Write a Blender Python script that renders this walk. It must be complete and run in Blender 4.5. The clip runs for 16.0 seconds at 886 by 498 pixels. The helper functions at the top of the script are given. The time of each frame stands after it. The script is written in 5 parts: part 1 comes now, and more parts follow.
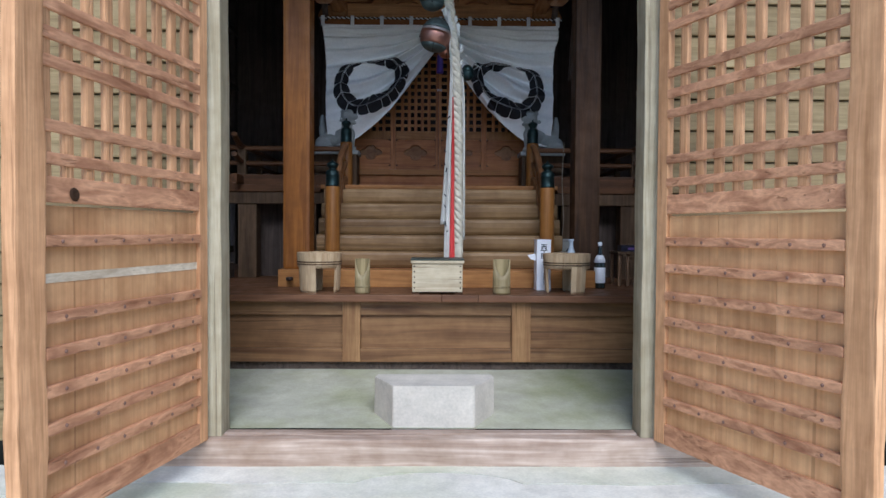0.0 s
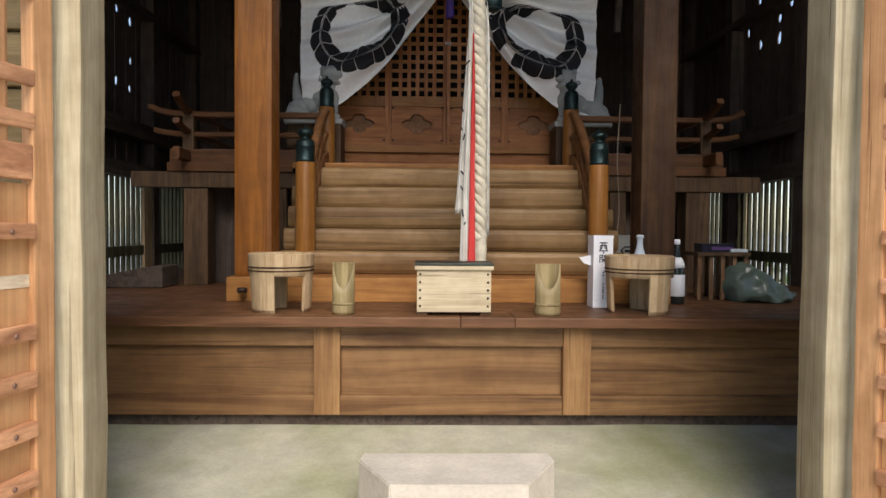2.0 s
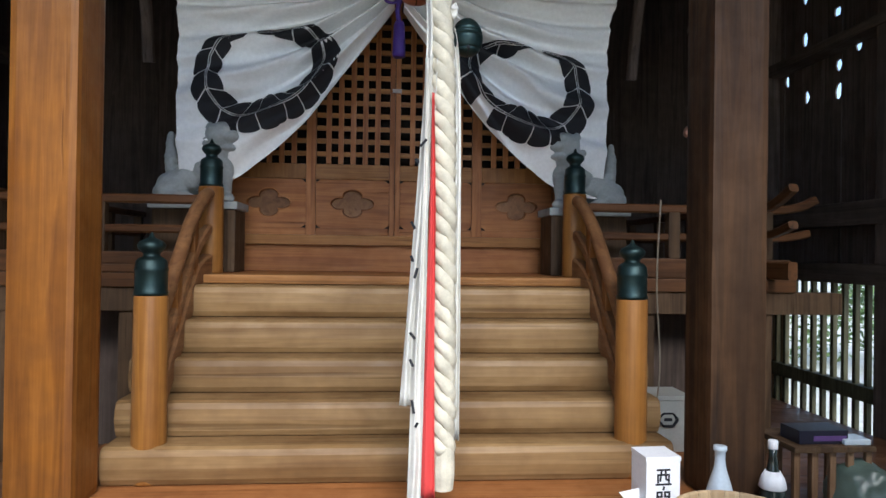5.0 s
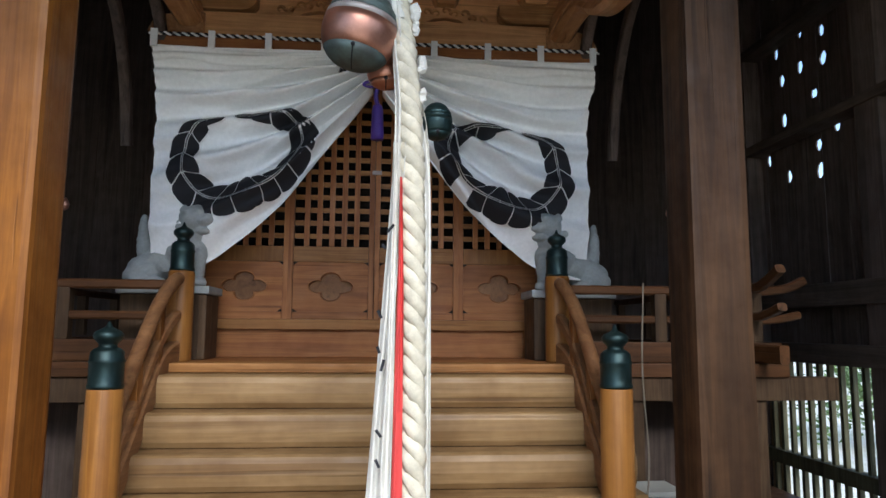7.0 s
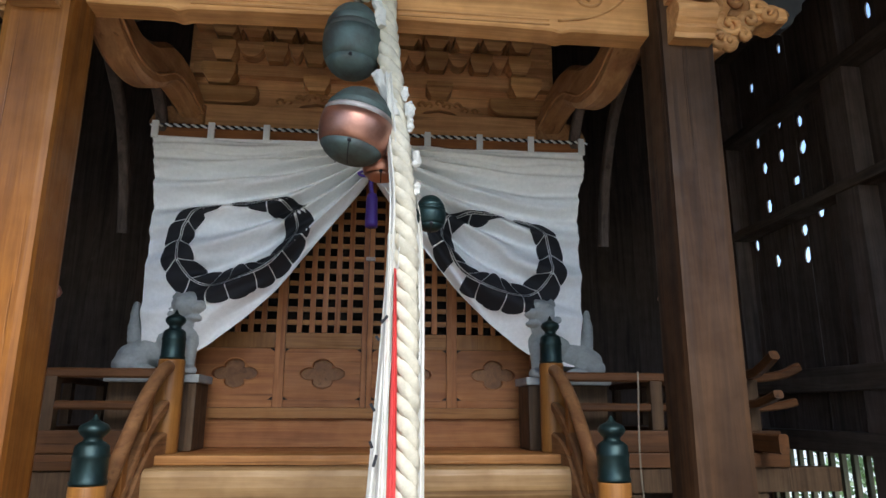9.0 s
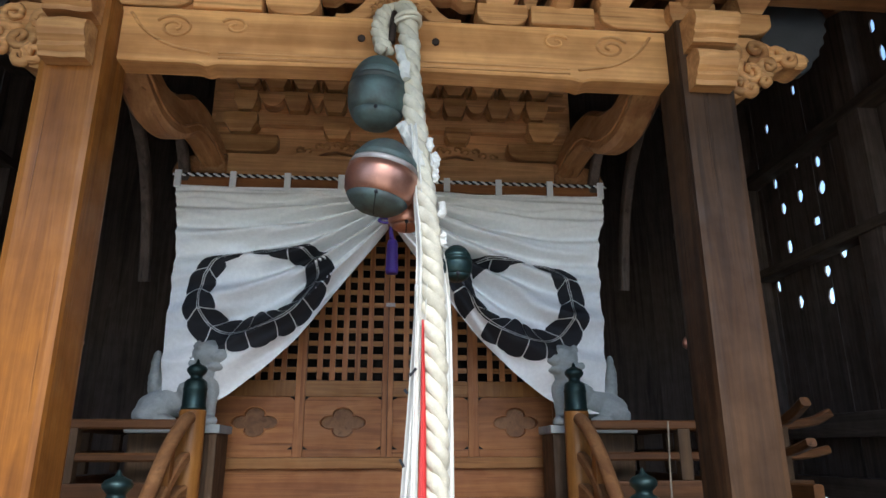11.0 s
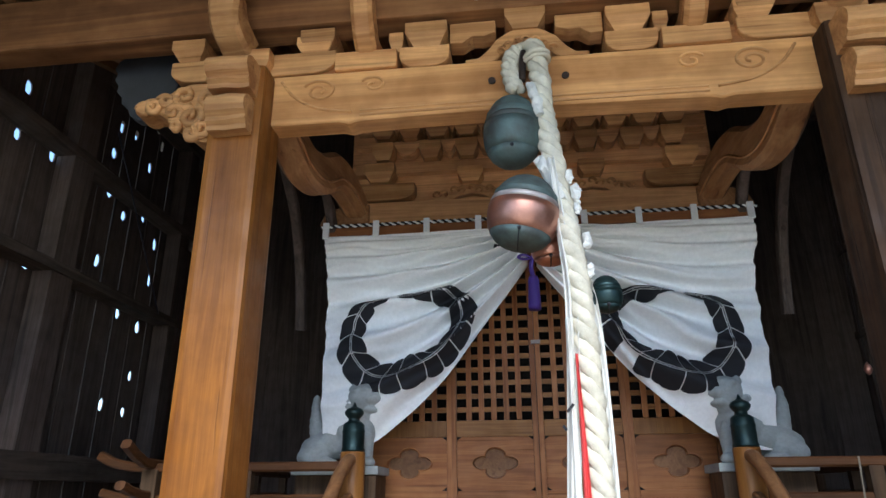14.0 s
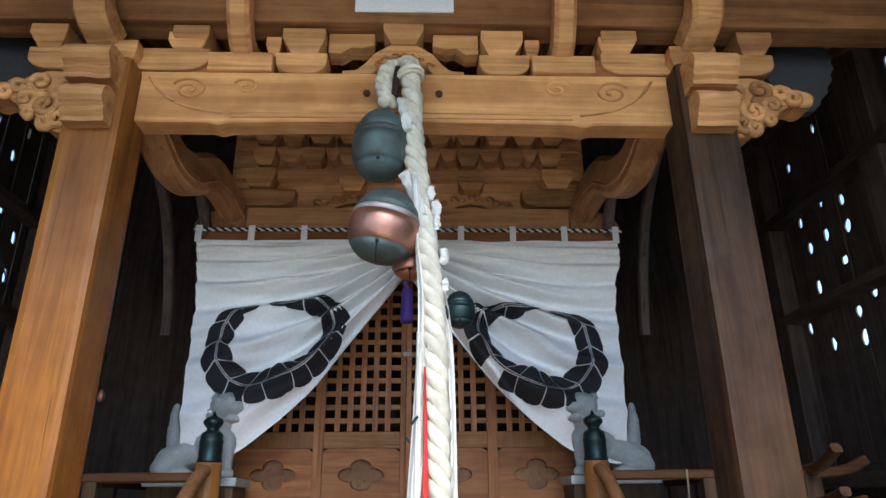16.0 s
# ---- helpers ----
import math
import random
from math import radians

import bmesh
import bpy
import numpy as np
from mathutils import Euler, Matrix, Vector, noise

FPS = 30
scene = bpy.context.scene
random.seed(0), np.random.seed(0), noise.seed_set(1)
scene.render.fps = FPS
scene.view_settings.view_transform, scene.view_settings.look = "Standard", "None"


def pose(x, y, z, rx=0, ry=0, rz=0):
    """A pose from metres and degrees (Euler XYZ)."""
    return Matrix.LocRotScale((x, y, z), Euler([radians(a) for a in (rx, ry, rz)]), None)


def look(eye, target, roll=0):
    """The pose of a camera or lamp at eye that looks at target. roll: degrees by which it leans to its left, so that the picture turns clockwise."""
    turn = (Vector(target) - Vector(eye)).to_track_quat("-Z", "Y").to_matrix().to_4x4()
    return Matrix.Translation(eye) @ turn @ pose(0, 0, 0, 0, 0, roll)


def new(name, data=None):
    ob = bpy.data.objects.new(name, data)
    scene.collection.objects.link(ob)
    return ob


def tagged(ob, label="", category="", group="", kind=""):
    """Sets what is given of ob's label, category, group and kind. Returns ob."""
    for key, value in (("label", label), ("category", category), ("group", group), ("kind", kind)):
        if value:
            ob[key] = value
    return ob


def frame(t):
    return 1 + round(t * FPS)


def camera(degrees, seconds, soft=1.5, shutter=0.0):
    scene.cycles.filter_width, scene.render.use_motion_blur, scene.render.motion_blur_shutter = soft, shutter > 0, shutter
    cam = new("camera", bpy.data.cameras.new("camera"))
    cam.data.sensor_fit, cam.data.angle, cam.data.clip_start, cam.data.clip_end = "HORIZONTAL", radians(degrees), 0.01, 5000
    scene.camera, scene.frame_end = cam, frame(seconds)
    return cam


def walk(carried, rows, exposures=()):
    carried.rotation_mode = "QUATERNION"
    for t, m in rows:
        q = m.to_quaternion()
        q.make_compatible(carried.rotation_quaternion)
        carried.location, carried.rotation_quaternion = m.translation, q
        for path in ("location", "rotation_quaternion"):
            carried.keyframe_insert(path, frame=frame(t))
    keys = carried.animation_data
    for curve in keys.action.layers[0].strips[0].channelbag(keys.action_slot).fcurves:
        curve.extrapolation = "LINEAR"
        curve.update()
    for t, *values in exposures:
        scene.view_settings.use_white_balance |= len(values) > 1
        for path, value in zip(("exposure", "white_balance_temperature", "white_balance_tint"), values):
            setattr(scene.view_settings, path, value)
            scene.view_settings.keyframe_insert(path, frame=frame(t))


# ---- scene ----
cam = camera(67.1, 16.0)
PATH = [
    (0, (-0.067, 0.076, 1.398), (-0.037, 2.075, 1.348), 0.35),
    (0.5, (-0.082, 0.411, 1.410), (-0.065, 2.410, 1.351), 0.28),
    (1, (-0.127, 0.783, 1.428), (-0.114, 2.782, 1.371), 0.12),
    (1.5, (-0.151, 1.282, 1.366), (-0.122, 3.282, 1.315), 0.29),
    (2, (-0.181, 1.831, 1.367), (-0.133, 3.829, 1.309), 0.48),
    (2.5, (-0.249, 2.416, 1.540), (-0.174, 4.414, 1.484), 0.37),
    (3, (-0.262, 2.789, 1.654), (-0.156, 4.786, 1.608), 0.38),
    (3.5, (-0.190, 3.084, 1.799), (-0.055, 5.079, 1.753), 0.62),
    (4, (-0.156, 3.325, 1.854), (0.011, 5.317, 1.831), 0.71),
    (4.2, (-0.138, 3.447, 1.917), (0.031, 5.440, 1.895), 0.84),
    (6.5, (0.038, 3.783, 2.079), (0.213, 5.768, 2.256), 0.47),
    (7, (0.044, 3.790, 2.084), (0.224, 5.768, 2.322), 0.42),
    (7.5, (0.044, 3.765, 2.113), (0.230, 5.736, 2.399), 0.38),
    (8, (0.048, 3.743, 2.124), (0.239, 5.704, 2.471), 0.30),
    (8.5, (0.043, 3.761, 2.122), (0.240, 5.708, 2.534), 0.30),
    (10.8, (-0.004, 3.775, 2.158), (0.176, 5.680, 2.740), 0.00),
    (11, (-0.022, 3.774, 2.168), (0.140, 5.680, 2.750), -0.09),
    (11.5, (-0.061, 3.784, 2.164), (0.008, 5.689, 2.768), -0.18),
    (12, (-0.081, 3.787, 2.162), (-0.128, 5.687, 2.784), -0.23),
    (12.5, (-0.105, 3.783, 2.158), (-0.255, 5.671, 2.799), -0.22),
    (13, (-0.109, 3.759, 2.153), (-0.313, 5.637, 2.810), -0.26),
    (13.5, (-0.100, 3.768, 2.154), (-0.322, 5.637, 2.832), -0.27),
    (14, (-0.077, 3.768, 2.155), (-0.303, 5.630, 2.849), -0.25),
    (14.5, (-0.041, 3.766, 2.161), (-0.254, 5.624, 2.871), -0.31),
    (15, (-0.001, 3.764, 2.163), (-0.179, 5.620, 2.887), -0.32),
    (15.5, (0.045, 3.757, 2.155), (-0.045, 5.618, 2.880), -0.39),
    (16, (0.101, 3.757, 2.150), (0.158, 5.620, 2.874), -0.44),
]
EXPOSURES = [(0.0, 0.23, 5300, 11), (1.2, 0.45, 5550, 11), (2.2, 0.60, 6750, 13), (4.0, 1.04, 5900, 10), (6.5, 1.20, 5800, 9), (8.5, 1.32, 5850, 9), (11.0, 1.46, 5700, 8), (16.0, 1.54, 5550, 8)]
walk(cam, [(t, look(eye, target, roll)) for t, eye, target, roll in PATH], EXPOSURES)

# ---- sky and sun (open shade under trees, soft daylight) ----
world = bpy.data.worlds.new("sky")
scene.world = world
world.use_nodes = True
wn = world.node_tree
sky = wn.nodes.new("ShaderNodeTexSky")
sky.sky_type = "NISHITA"
sky.sun_disc = False
sky.sun_elevation, sky.sun_rotation = radians(44), radians(172)
wn.links.new(sky.outputs["Color"], wn.nodes["Background"].inputs["Color"])
wn.nodes["Background"].inputs["Strength"].default_value = 0.15
sun = new("sun", bpy.data.lights.new("sun", "SUN"))
sun.data.energy, sun.data.angle, sun.data.color = 3.0, radians(40), (1.0, 0.95, 0.87)
sun.matrix_world = look((2, -14.5, 14.1), (0, 0, 0))
tagged(sun, kind="structure")


# ---- materials ----
def material(name):
    m = bpy.data.materials.new(name)
    m.use_nodes = True
    t = m.node_tree
    return m, t, t.nodes["Principled BSDF"]


def ramp(t, stops):
    r = t.nodes.new("ShaderNodeValToRGB")
    e = r.color_ramp.elements
    e[0].position, e[0].color = stops[0][0], (*stops[0][1], 1)
    e[1].position, e[1].color = stops[-1][0], (*stops[-1][1], 1)
    for p, c in stops[1:-1]:
        k = e.new(p)
        k.color = (*c, 1)
    return r


def noise_at(t, scale, detail=4.0, stretch=(1, 1, 1), rough=0.6, wobble=0.0):
    co = t.nodes.new("ShaderNodeTexCoord")
    info = t.nodes.new("ShaderNodeObjectInfo")
    off = t.nodes.new("ShaderNodeVectorMath")
    off.operation = "SCALE"
    off.inputs[0].default_value = (31.0, 17.0, 23.0)
    t.links.new(info.outputs["Random"], off.inputs["Scale"])
    add = t.nodes.new("ShaderNodeVectorMath")
    t.links.new(co.outputs["Object"], add.inputs[0])
    t.links.new(off.outputs[0], add.inputs[1])
    mp = t.nodes.new("ShaderNodeMapping")
    mp.inputs["Scale"].default_value = stretch
    t.links.new(add.outputs[0], mp.inputs["Vector"])
    n = t.nodes.new("ShaderNodeTexNoise")
    n.inputs["Scale"].default_value = scale
    n.inputs["Detail"].default_value = detail
    n.inputs["Roughness"].default_value = rough
    n.inputs["Distortion"].default_value = wobble
    t.links.new(mp.outputs[0], n.inputs["Vector"])
    return n


def mixed(t, a, b, fac, mode="MIX"):
    m = t.nodes.new("ShaderNodeMix")
    m.data_type, m.blend_type = "RGBA", mode
    for socket, v in ((m.inputs[0], fac), (m.inputs[6], a), (m.inputs[7], b)):
        if isinstance(v, (int, float)):
            socket.default_value = v
        elif isinstance(v, tuple):
            socket.default_value = (*v, 1)
        else:
            t.links.new(v, socket)
    return m.outputs[2]


def bumped(t, bsdf, height, strength, distance=0.01):
    b = t.nodes.new("ShaderNodeBump")
    b.inputs["Strength"].default_value, b.inputs["Distance"].default_value = strength, distance
    t.links.new(height, b.inputs["Height"])
    t.links.new(b.outputs[0], bsdf.inputs["Normal"])


def wood(name, light, dark, axis="z", rough=0.55, grain=1.0, stain=(0.5, 0.42, 0.33), stain_amount=0.35, relief=0.25, spread=0.25):
    """Sawn timber with the grain along one axis: growth rings, streaks, drying checks and old stains."""
    m, t, b = material(name)
    k = "xyz".index(axis)
    along = lambda f: tuple(f if i == k else 1 for i in range(3))
    rings = noise_at(t, 15 * grain, 4, along(0.055), 0.5, 1.1)
    fine = noise_at(t, 110 * grain, 3, along(0.03), 0.6)
    streak = noise_at(t, 6 * grain, 3, along(0.05), 0.5, 0.5)
    checks = noise_at(t, 42 * grain, 2, along(0.018), 0.5, 0.3)
    mottle, blotch = noise_at(t, 1.8, 4), noise_at(t, 8.0, 5)

    def bands(source, stops):
        r = ramp(t, stops)
        t.links.new(source.outputs[0], r.inputs[0])
        return r.outputs[0]

    mid = tuple((a + d) / 2 for a, d in zip(light, dark))
    col = bands(rings, [(0.3, dark), (0.45, mid), (0.55, light), (0.64, mid), (0.76, light)])
    col = mixed(t, col, bands(fine, [(0.36, (0.72, 0.68, 0.64)), (0.6, (1.0, 1.0, 1.0))]), 0.5, "MULTIPLY")
    col = mixed(t, col, bands(streak, [(0.34, (0.66, 0.6, 0.55)), (0.6, (1.06, 1.04, 1.0))]), 0.38, "MULTIPLY")
    col = mixed(t, col, bands(checks, [(0.66, (1.0, 1.0, 1.0)), (0.70, (0.42, 0.38, 0.34))]), 0.5, "MULTIPLY")
    col = mixed(t, col, bands(blotch, [(0.3, (0.8, 0.77, 0.74)), (0.62, (1.05, 1.05, 1.05))]), 0.7, "MULTIPLY")
    g = t.nodes.new("ShaderNodeMath")
    g.operation = "MULTIPLY"
    g.inputs[1].default_value = stain_amount
    t.links.new(bands(mottle, [(0.46, (0, 0, 0)), (0.68, (1, 1, 1))]), g.inputs[0])
    col = mixed(t, col, mixed(t, col, stain, 1.0, "MULTIPLY"), g.outputs[0])
    info = t.nodes.new("ShaderNodeObjectInfo")
    tone = ramp(t, [(0.0, (1 - spread,) * 3), (1.0, (1.0, 1.0, 1.0))])
    t.links.new(info.outputs["Random"], tone.inputs[0])
    col = mixed(t, col, tone.outputs[0], 1.0, "MULTIPLY")
    bright = t.nodes.new("ShaderNodeVectorMath")
    bright.operation = "SCALE"
    bright.inputs["Scale"].default_value = 1.2
    t.links.new(col, bright.inputs[0])
    t.links.new(bright.outputs[0], b.inputs["Base Color"])
    t.links.new(bands(blotch, [(0.3, (rough + 0.15,) * 3), (0.7, (max(0.1, rough - 0.08),) * 3)]), b.inputs["Roughness"])
    mix = t.nodes.new("ShaderNodeMath")
    mix.operation = "SUBTRACT"
    t.links.new(rings.outputs[0], mix.inputs[0])
    t.links.new(bands(checks, [(0.66, (0, 0, 0)), (0.71, (1, 1, 1))]), mix.inputs[1])
    bumped(t, b, mix.outputs[0], relief + 0.1, 0.006)
    b.inputs["Specular IOR Level"].default_value = 0.28
    return m


def plain(name, colour, rough=0.6, metal=0.0, vary=0.25, scale=6.0, relief=0.15, second=None):
    m, t, b = material(name)
    n = noise_at(t, scale, 6)
    lo = second or tuple(c * (1 - vary) for c in colour)
    c = ramp(t, [(0.36, lo), (0.64, colour)])
    t.links.new(n.outputs[0], c.inputs[0])
    g = noise_at(t, scale * 14, 3)
    f = ramp(t, [(0.3, (0.86, 0.86, 0.86)), (0.7, (1, 1, 1))])
    t.links.new(g.outputs[0], f.inputs[0])
    t.links.new(mixed(t, c.outputs[0], f.outputs[0], 0.7, "MULTIPLY"), b.inputs["Base Color"])
    b.inputs["Roughness"].default_value, b.inputs["Metallic"].default_value = rough, metal
    bumped(t, b, g.outputs[0], relief, 0.004)
    return m


def concrete(name, colour, moss, amount):
    m, t, b = material(name)
    big, mid, fine = noise_at(t, 0.9, 5), noise_at(t, 5.0, 6), noise_at(t, 60.0, 3)
    c = ramp(t, [(0.3, tuple(v * 0.72 for v in colour)), (0.68, colour)])
    t.links.new(mid.outputs[0], c.inputs[0])
    k = ramp(t, [(0.42, (0, 0, 0)), (0.72, (amount,) * 3)])
    t.links.new(big.outputs[0], k.inputs[0])
    col = mixed(t, c.outputs[0], moss, k.outputs[0])
    f = ramp(t, [(0.3, (0.85, 0.85, 0.85)), (0.7, (1, 1, 1))])
    t.links.new(fine.outputs[0], f.inputs[0])
    t.links.new(mixed(t, col, f.outputs[0], 1.0, "MULTIPLY"), b.inputs["Base Color"])
    b.inputs["Roughness"].default_value = 0.85
    bumped(t, b, mid.outputs[0], 0.25, 0.01)
    return m


HONEY_X = wood("honey_cypress_x", (0.33, 0.155, 0.045), (0.23, 0.098, 0.025), "x", 0.5)
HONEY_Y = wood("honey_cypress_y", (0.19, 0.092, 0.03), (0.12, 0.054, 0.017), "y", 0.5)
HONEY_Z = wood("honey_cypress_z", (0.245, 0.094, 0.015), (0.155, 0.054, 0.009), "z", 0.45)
ORANGE_Z = wood("orange_cypress_z", (0.27, 0.12, 0.027), (0.195, 0.078, 0.016), "z", 0.42, relief=0.15, stain_amount=0.15)
BEAM_X = wood("carved_beam_wood", (0.66, 0.355, 0.135), (0.43, 0.20, 0.065), "x", 0.55, 0.55, relief=0.45, stain_amount=0.6)
PURLIN_X = wood("browned_purlin_wood", (0.32, 0.155, 0.06), (0.16, 0.068, 0.025), "x", 0.6, 0.6, relief=0.4, stain_amount=0.6)
# veranda rails: their shade is put into this darker copy of RED_X
RAIL_X = wood("shaded_rail_wood_x", (0.13, 0.055, 0.019), (0.07, 0.03, 0.01), "x", 0.5, spread=0.2)
RAIL_Y = wood("shaded_rail_wood_y", (0.13, 0.055, 0.019), (0.07, 0.03, 0.01), "y", 0.5, spread=0.2)
TIE_Y = wood("tie_beam_wood", (0.46, 0.24, 0.10), (0.29, 0.13, 0.05), "y", 0.55, 0.7, relief=0.4)
CARVED = wood("carved_bracket_wood", (0.66, 0.355, 0.14), (0.38, 0.17, 0.058), "x", 0.6, 0.7, relief=0.35, spread=0.35)
RED_X = wood("reddish_wood_x", (0.36, 0.150, 0.048), (0.24, 0.088, 0.026), "x", 0.5, spread=0.2)
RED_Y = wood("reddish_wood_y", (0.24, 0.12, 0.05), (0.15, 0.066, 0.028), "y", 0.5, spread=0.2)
RED_Z = wood("reddish_wood_z", (0.36, 0.15, 0.05), (0.24, 0.09, 0.028), "z", 0.5, spread=0.2)
BROWN_Z = wood("dark_brown_wood_z", (0.075, 0.036, 0.014), (0.025, 0.012, 0.005), "z", 0.65, 0.8, relief=0.5, stain_amount=0.5)
STEP_X = wood("worn_step_wood", (0.29, 0.183, 0.082), (0.20, 0.115, 0.046), "x", 0.45, 0.6, relief=0.15, spread=0.2, stain_amount=0.6)
FLOOR_X = wood("polished_deck_wood", (0.15, 0.072, 0.035), (0.085, 0.04, 0.019), "x", 0.42, relief=0.1)
PANEL_X = wood("skirt_panel_wood", (0.24, 0.135, 0.058), (0.12, 0.058, 0.024), "x", 0.5, 0.6, stain_amount=0.5)
PALE_X = wood("pale_weathered_wood", (0.47, 0.41, 0.29), (0.36, 0.30, 0.20), "x", 0.7, spread=0.1)
STRIP_X = wood("bare_batten_wood", (0.74, 0.64, 0.48), (0.60, 0.50, 0.36), "y", 0.7, spread=0.1)
PALE_Z = wood("pale_stave_wood", (0.50, 0.38, 0.235), (0.40, 0.28, 0.155), "z", 0.65, spread=0.2)
DOOR_Z = wood("door_wood_z", (0.62, 0.35, 0.175), (0.42, 0.22, 0.10), "z", 0.6, relief=0.3, spread=0.15)
DOOR_X = wood("door_batten_wood", (0.66, 0.36, 0.20), (0.34, 0.155, 0.08), "y", 0.6, 0.8, relief=0.5, spread=0.2)
DOOR_BOARD = wood("door_panel_wood", (0.64, 0.38, 0.185), (0.52, 0.285, 0.13), "z", 0.6, 0.35, stain_amount=0.5, relief=0.05, spread=0.08)
POST_Z = wood("grey_post_wood", (0.45, 0.40, 0.28), (0.33, 0.285, 0.18), "z", 0.75, relief=0.5, stain=(0.55, 0.52, 0.38))
SILL_X = wood("worn_sill_wood", (0.46, 0.37, 0.30), (0.28, 0.20, 0.15), "x", 0.75, 0.7, relief=0.6, stain_amount=0.6)
SIDING = wood("yellowed_siding_wood", (0.29, 0.22, 0.11), (0.19, 0.135, 0.06), "x", 0.7)
DARK_Z = wood("dark_board_wood_z", (0.12, 0.09, 0.075), (0.06, 0.045, 0.037), "z", 0.7, relief=0.4)
DARK_Y = wood("dark_board_wood_y", (0.105, 0.08, 0.063), (0.049, 0.037, 0.03), "y", 0.7, relief=0.4)
GREENISH_Z = wood("greenish_lattice_wood", (0.11, 0.105, 0.06), (0.05, 0.045, 0.025), "z", 0.75, relief=0.4)
# tone lowered to carry the shade under the veranda
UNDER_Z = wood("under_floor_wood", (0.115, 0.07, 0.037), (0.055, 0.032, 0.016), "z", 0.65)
CONCRETE = concrete("mossy_concrete", (0.48, 0.46, 0.35), (0.22, 0.24, 0.085), 0.95)
APRON = concrete("pale_concrete", (0.80, 0.76, 0.65), (0.40, 0.43, 0.24), 0.6)
STONE = concrete("cut_granite", (0.62, 0.565, 0.475), (0.48, 0.45, 0.36), 0.6)
# made pale so the mostly unseen ground bounces daylight into the hall
EARTH = concrete("pale_gravel_ground", (0.58, 0.57, 0.52), (0.22, 0.27, 0.13), 0.6)
STATUE = concrete("grey_carved_stone", (0.40, 0.42, 0.41), (0.27, 0.30, 0.29), 0.8)
CLOTH = plain("white_cotton", (0.88, 0.875, 0.86), 0.9, vary=0.06, scale=3.0, relief=0.1)
SASH_CLOTH = plain("aged_sash_cotton", (0.68, 0.66, 0.60), 0.9, vary=0.15, scale=9.0, relief=0.15)
INK = plain("black_dye", (0.012, 0.012, 0.016), 0.85, vary=0.2)
RED_CLOTH = plain("red_cotton", (0.62, 0.055, 0.05), 0.85, vary=0.12)
PURPLE = plain("purple_silk", (0.06, 0.02, 0.22), 0.6, vary=0.25)
HEMP = plain("hemp_rope", (0.70, 0.64, 0.50), 0.9, vary=0.3, scale=14, relief=0.6)
PATINA = plain("green_bronze_cap", (0.022, 0.045, 0.045), 0.42, 0.7, 0.4, 10)
VERDIGRIS = plain("verdigris_bell_metal", (0.10, 0.145, 0.135), 0.6, 0.4, 0.45, 9, second=(0.055, 0.06, 0.055))
COPPER = plain("bare_copper", (0.55, 0.27, 0.19), 0.38, 0.85, 0.3, 7)
GREYED = plain("oxidised_copper_band", (0.40, 0.36, 0.34), 0.55, 0.5, 0.35, 12, second=(0.26, 0.2, 0.18))
LID = plain("tarnished_sheet_lid", (0.045, 0.055, 0.045), 0.45, 0.6, 0.4, 8)
NAIL = plain("weathered_nail_head", (0.24, 0.13, 0.09), 0.6, 0.3)
IRON = plain("rusted_iron", (0.06, 0.04, 0.032), 0.6, 0.7)
BAMBOO = wood("dried_bamboo", (0.29, 0.235, 0.125), (0.185, 0.15, 0.072), "z", 0.4, spread=0.1)
PAPER = plain("white_card", (0.82, 0.82, 0.84), 0.6, vary=0.04, relief=0.02)
PORCELAIN = plain("pale_blue_glaze", (0.55, 0.62, 0.68), 0.2, vary=0.1, relief=0.02)
DARK_GLASS = plain("dark_bottle_glass", (0.02, 0.028, 0.026), 0.08, vary=0.2, relief=0.0)
BLACK = plain("black_gloss_card", (0.015, 0.015, 0.03), 0.35)
GREY_ORN = plain("grey_painted_tile_end", (0.05, 0.052, 0.056), 0.7)
BAG = plain("green_plastic_film", (0.22, 0.30, 0.245), 0.3, vary=0.3, scale=9)
BAG.node_tree.nodes["Principled BSDF"].inputs["Transmission Weight"].default_value = 0.55
LEAF = plain("leaf_green", (0.12, 0.20, 0.06), 0.55, vary=0.5, scale=3)
BARK = wood("bark", (0.12, 0.09, 0.06), (0.05, 0.035, 0.025), "z", 0.9, relief=0.8)
BLACK_VOID = plain("unlit_room_black", (0.02, 0.014, 0.01), 0.8)

# ---- building helpers ----
ROOT = {}


def thing(name, at, label, category, group="", kind=""):
    ob = new(name)
    ob.location = at
    ROOT[ob.name] = Vector(at)
    return tagged(ob, label, category, group, kind)


def finish(name, bm, mat, smooth=False):
    me = bpy.data.meshes.new(name)
    bmesh.ops.recalc_face_normals(bm, faces=bm.faces[:])
    bm.to_mesh(me)
    bm.free()
    if smooth:
        for p in me.polygons:
            p.use_smooth = True
    me.materials.append(mat)
    return me


def part(name, bm, mat, parent, label="", smooth=False):
    """One mesh under a thing or a part; the bmesh is in world metres."""
    base = ROOT[parent.name]
    bmesh.ops.translate(bm, verts=bm.verts[:], vec=-base)
    ob = new(name, finish(name, bm, mat, smooth))
    ob.parent = parent
    ROOT[ob.name] = base
    return tagged(ob, label)


def solid(name, bm, mat, label, category, at=None, group="", kind="", smooth=False):
    """A thing of one mesh."""
    base = Vector(at or (0, 0, 0))
    bmesh.ops.translate(bm, verts=bm.verts[:], vec=-base)
    ob = new(name, finish(name, bm, mat, smooth))
    ob.location = base
    ROOT[ob.name] = base
    return tagged(ob, label, category, group, kind)


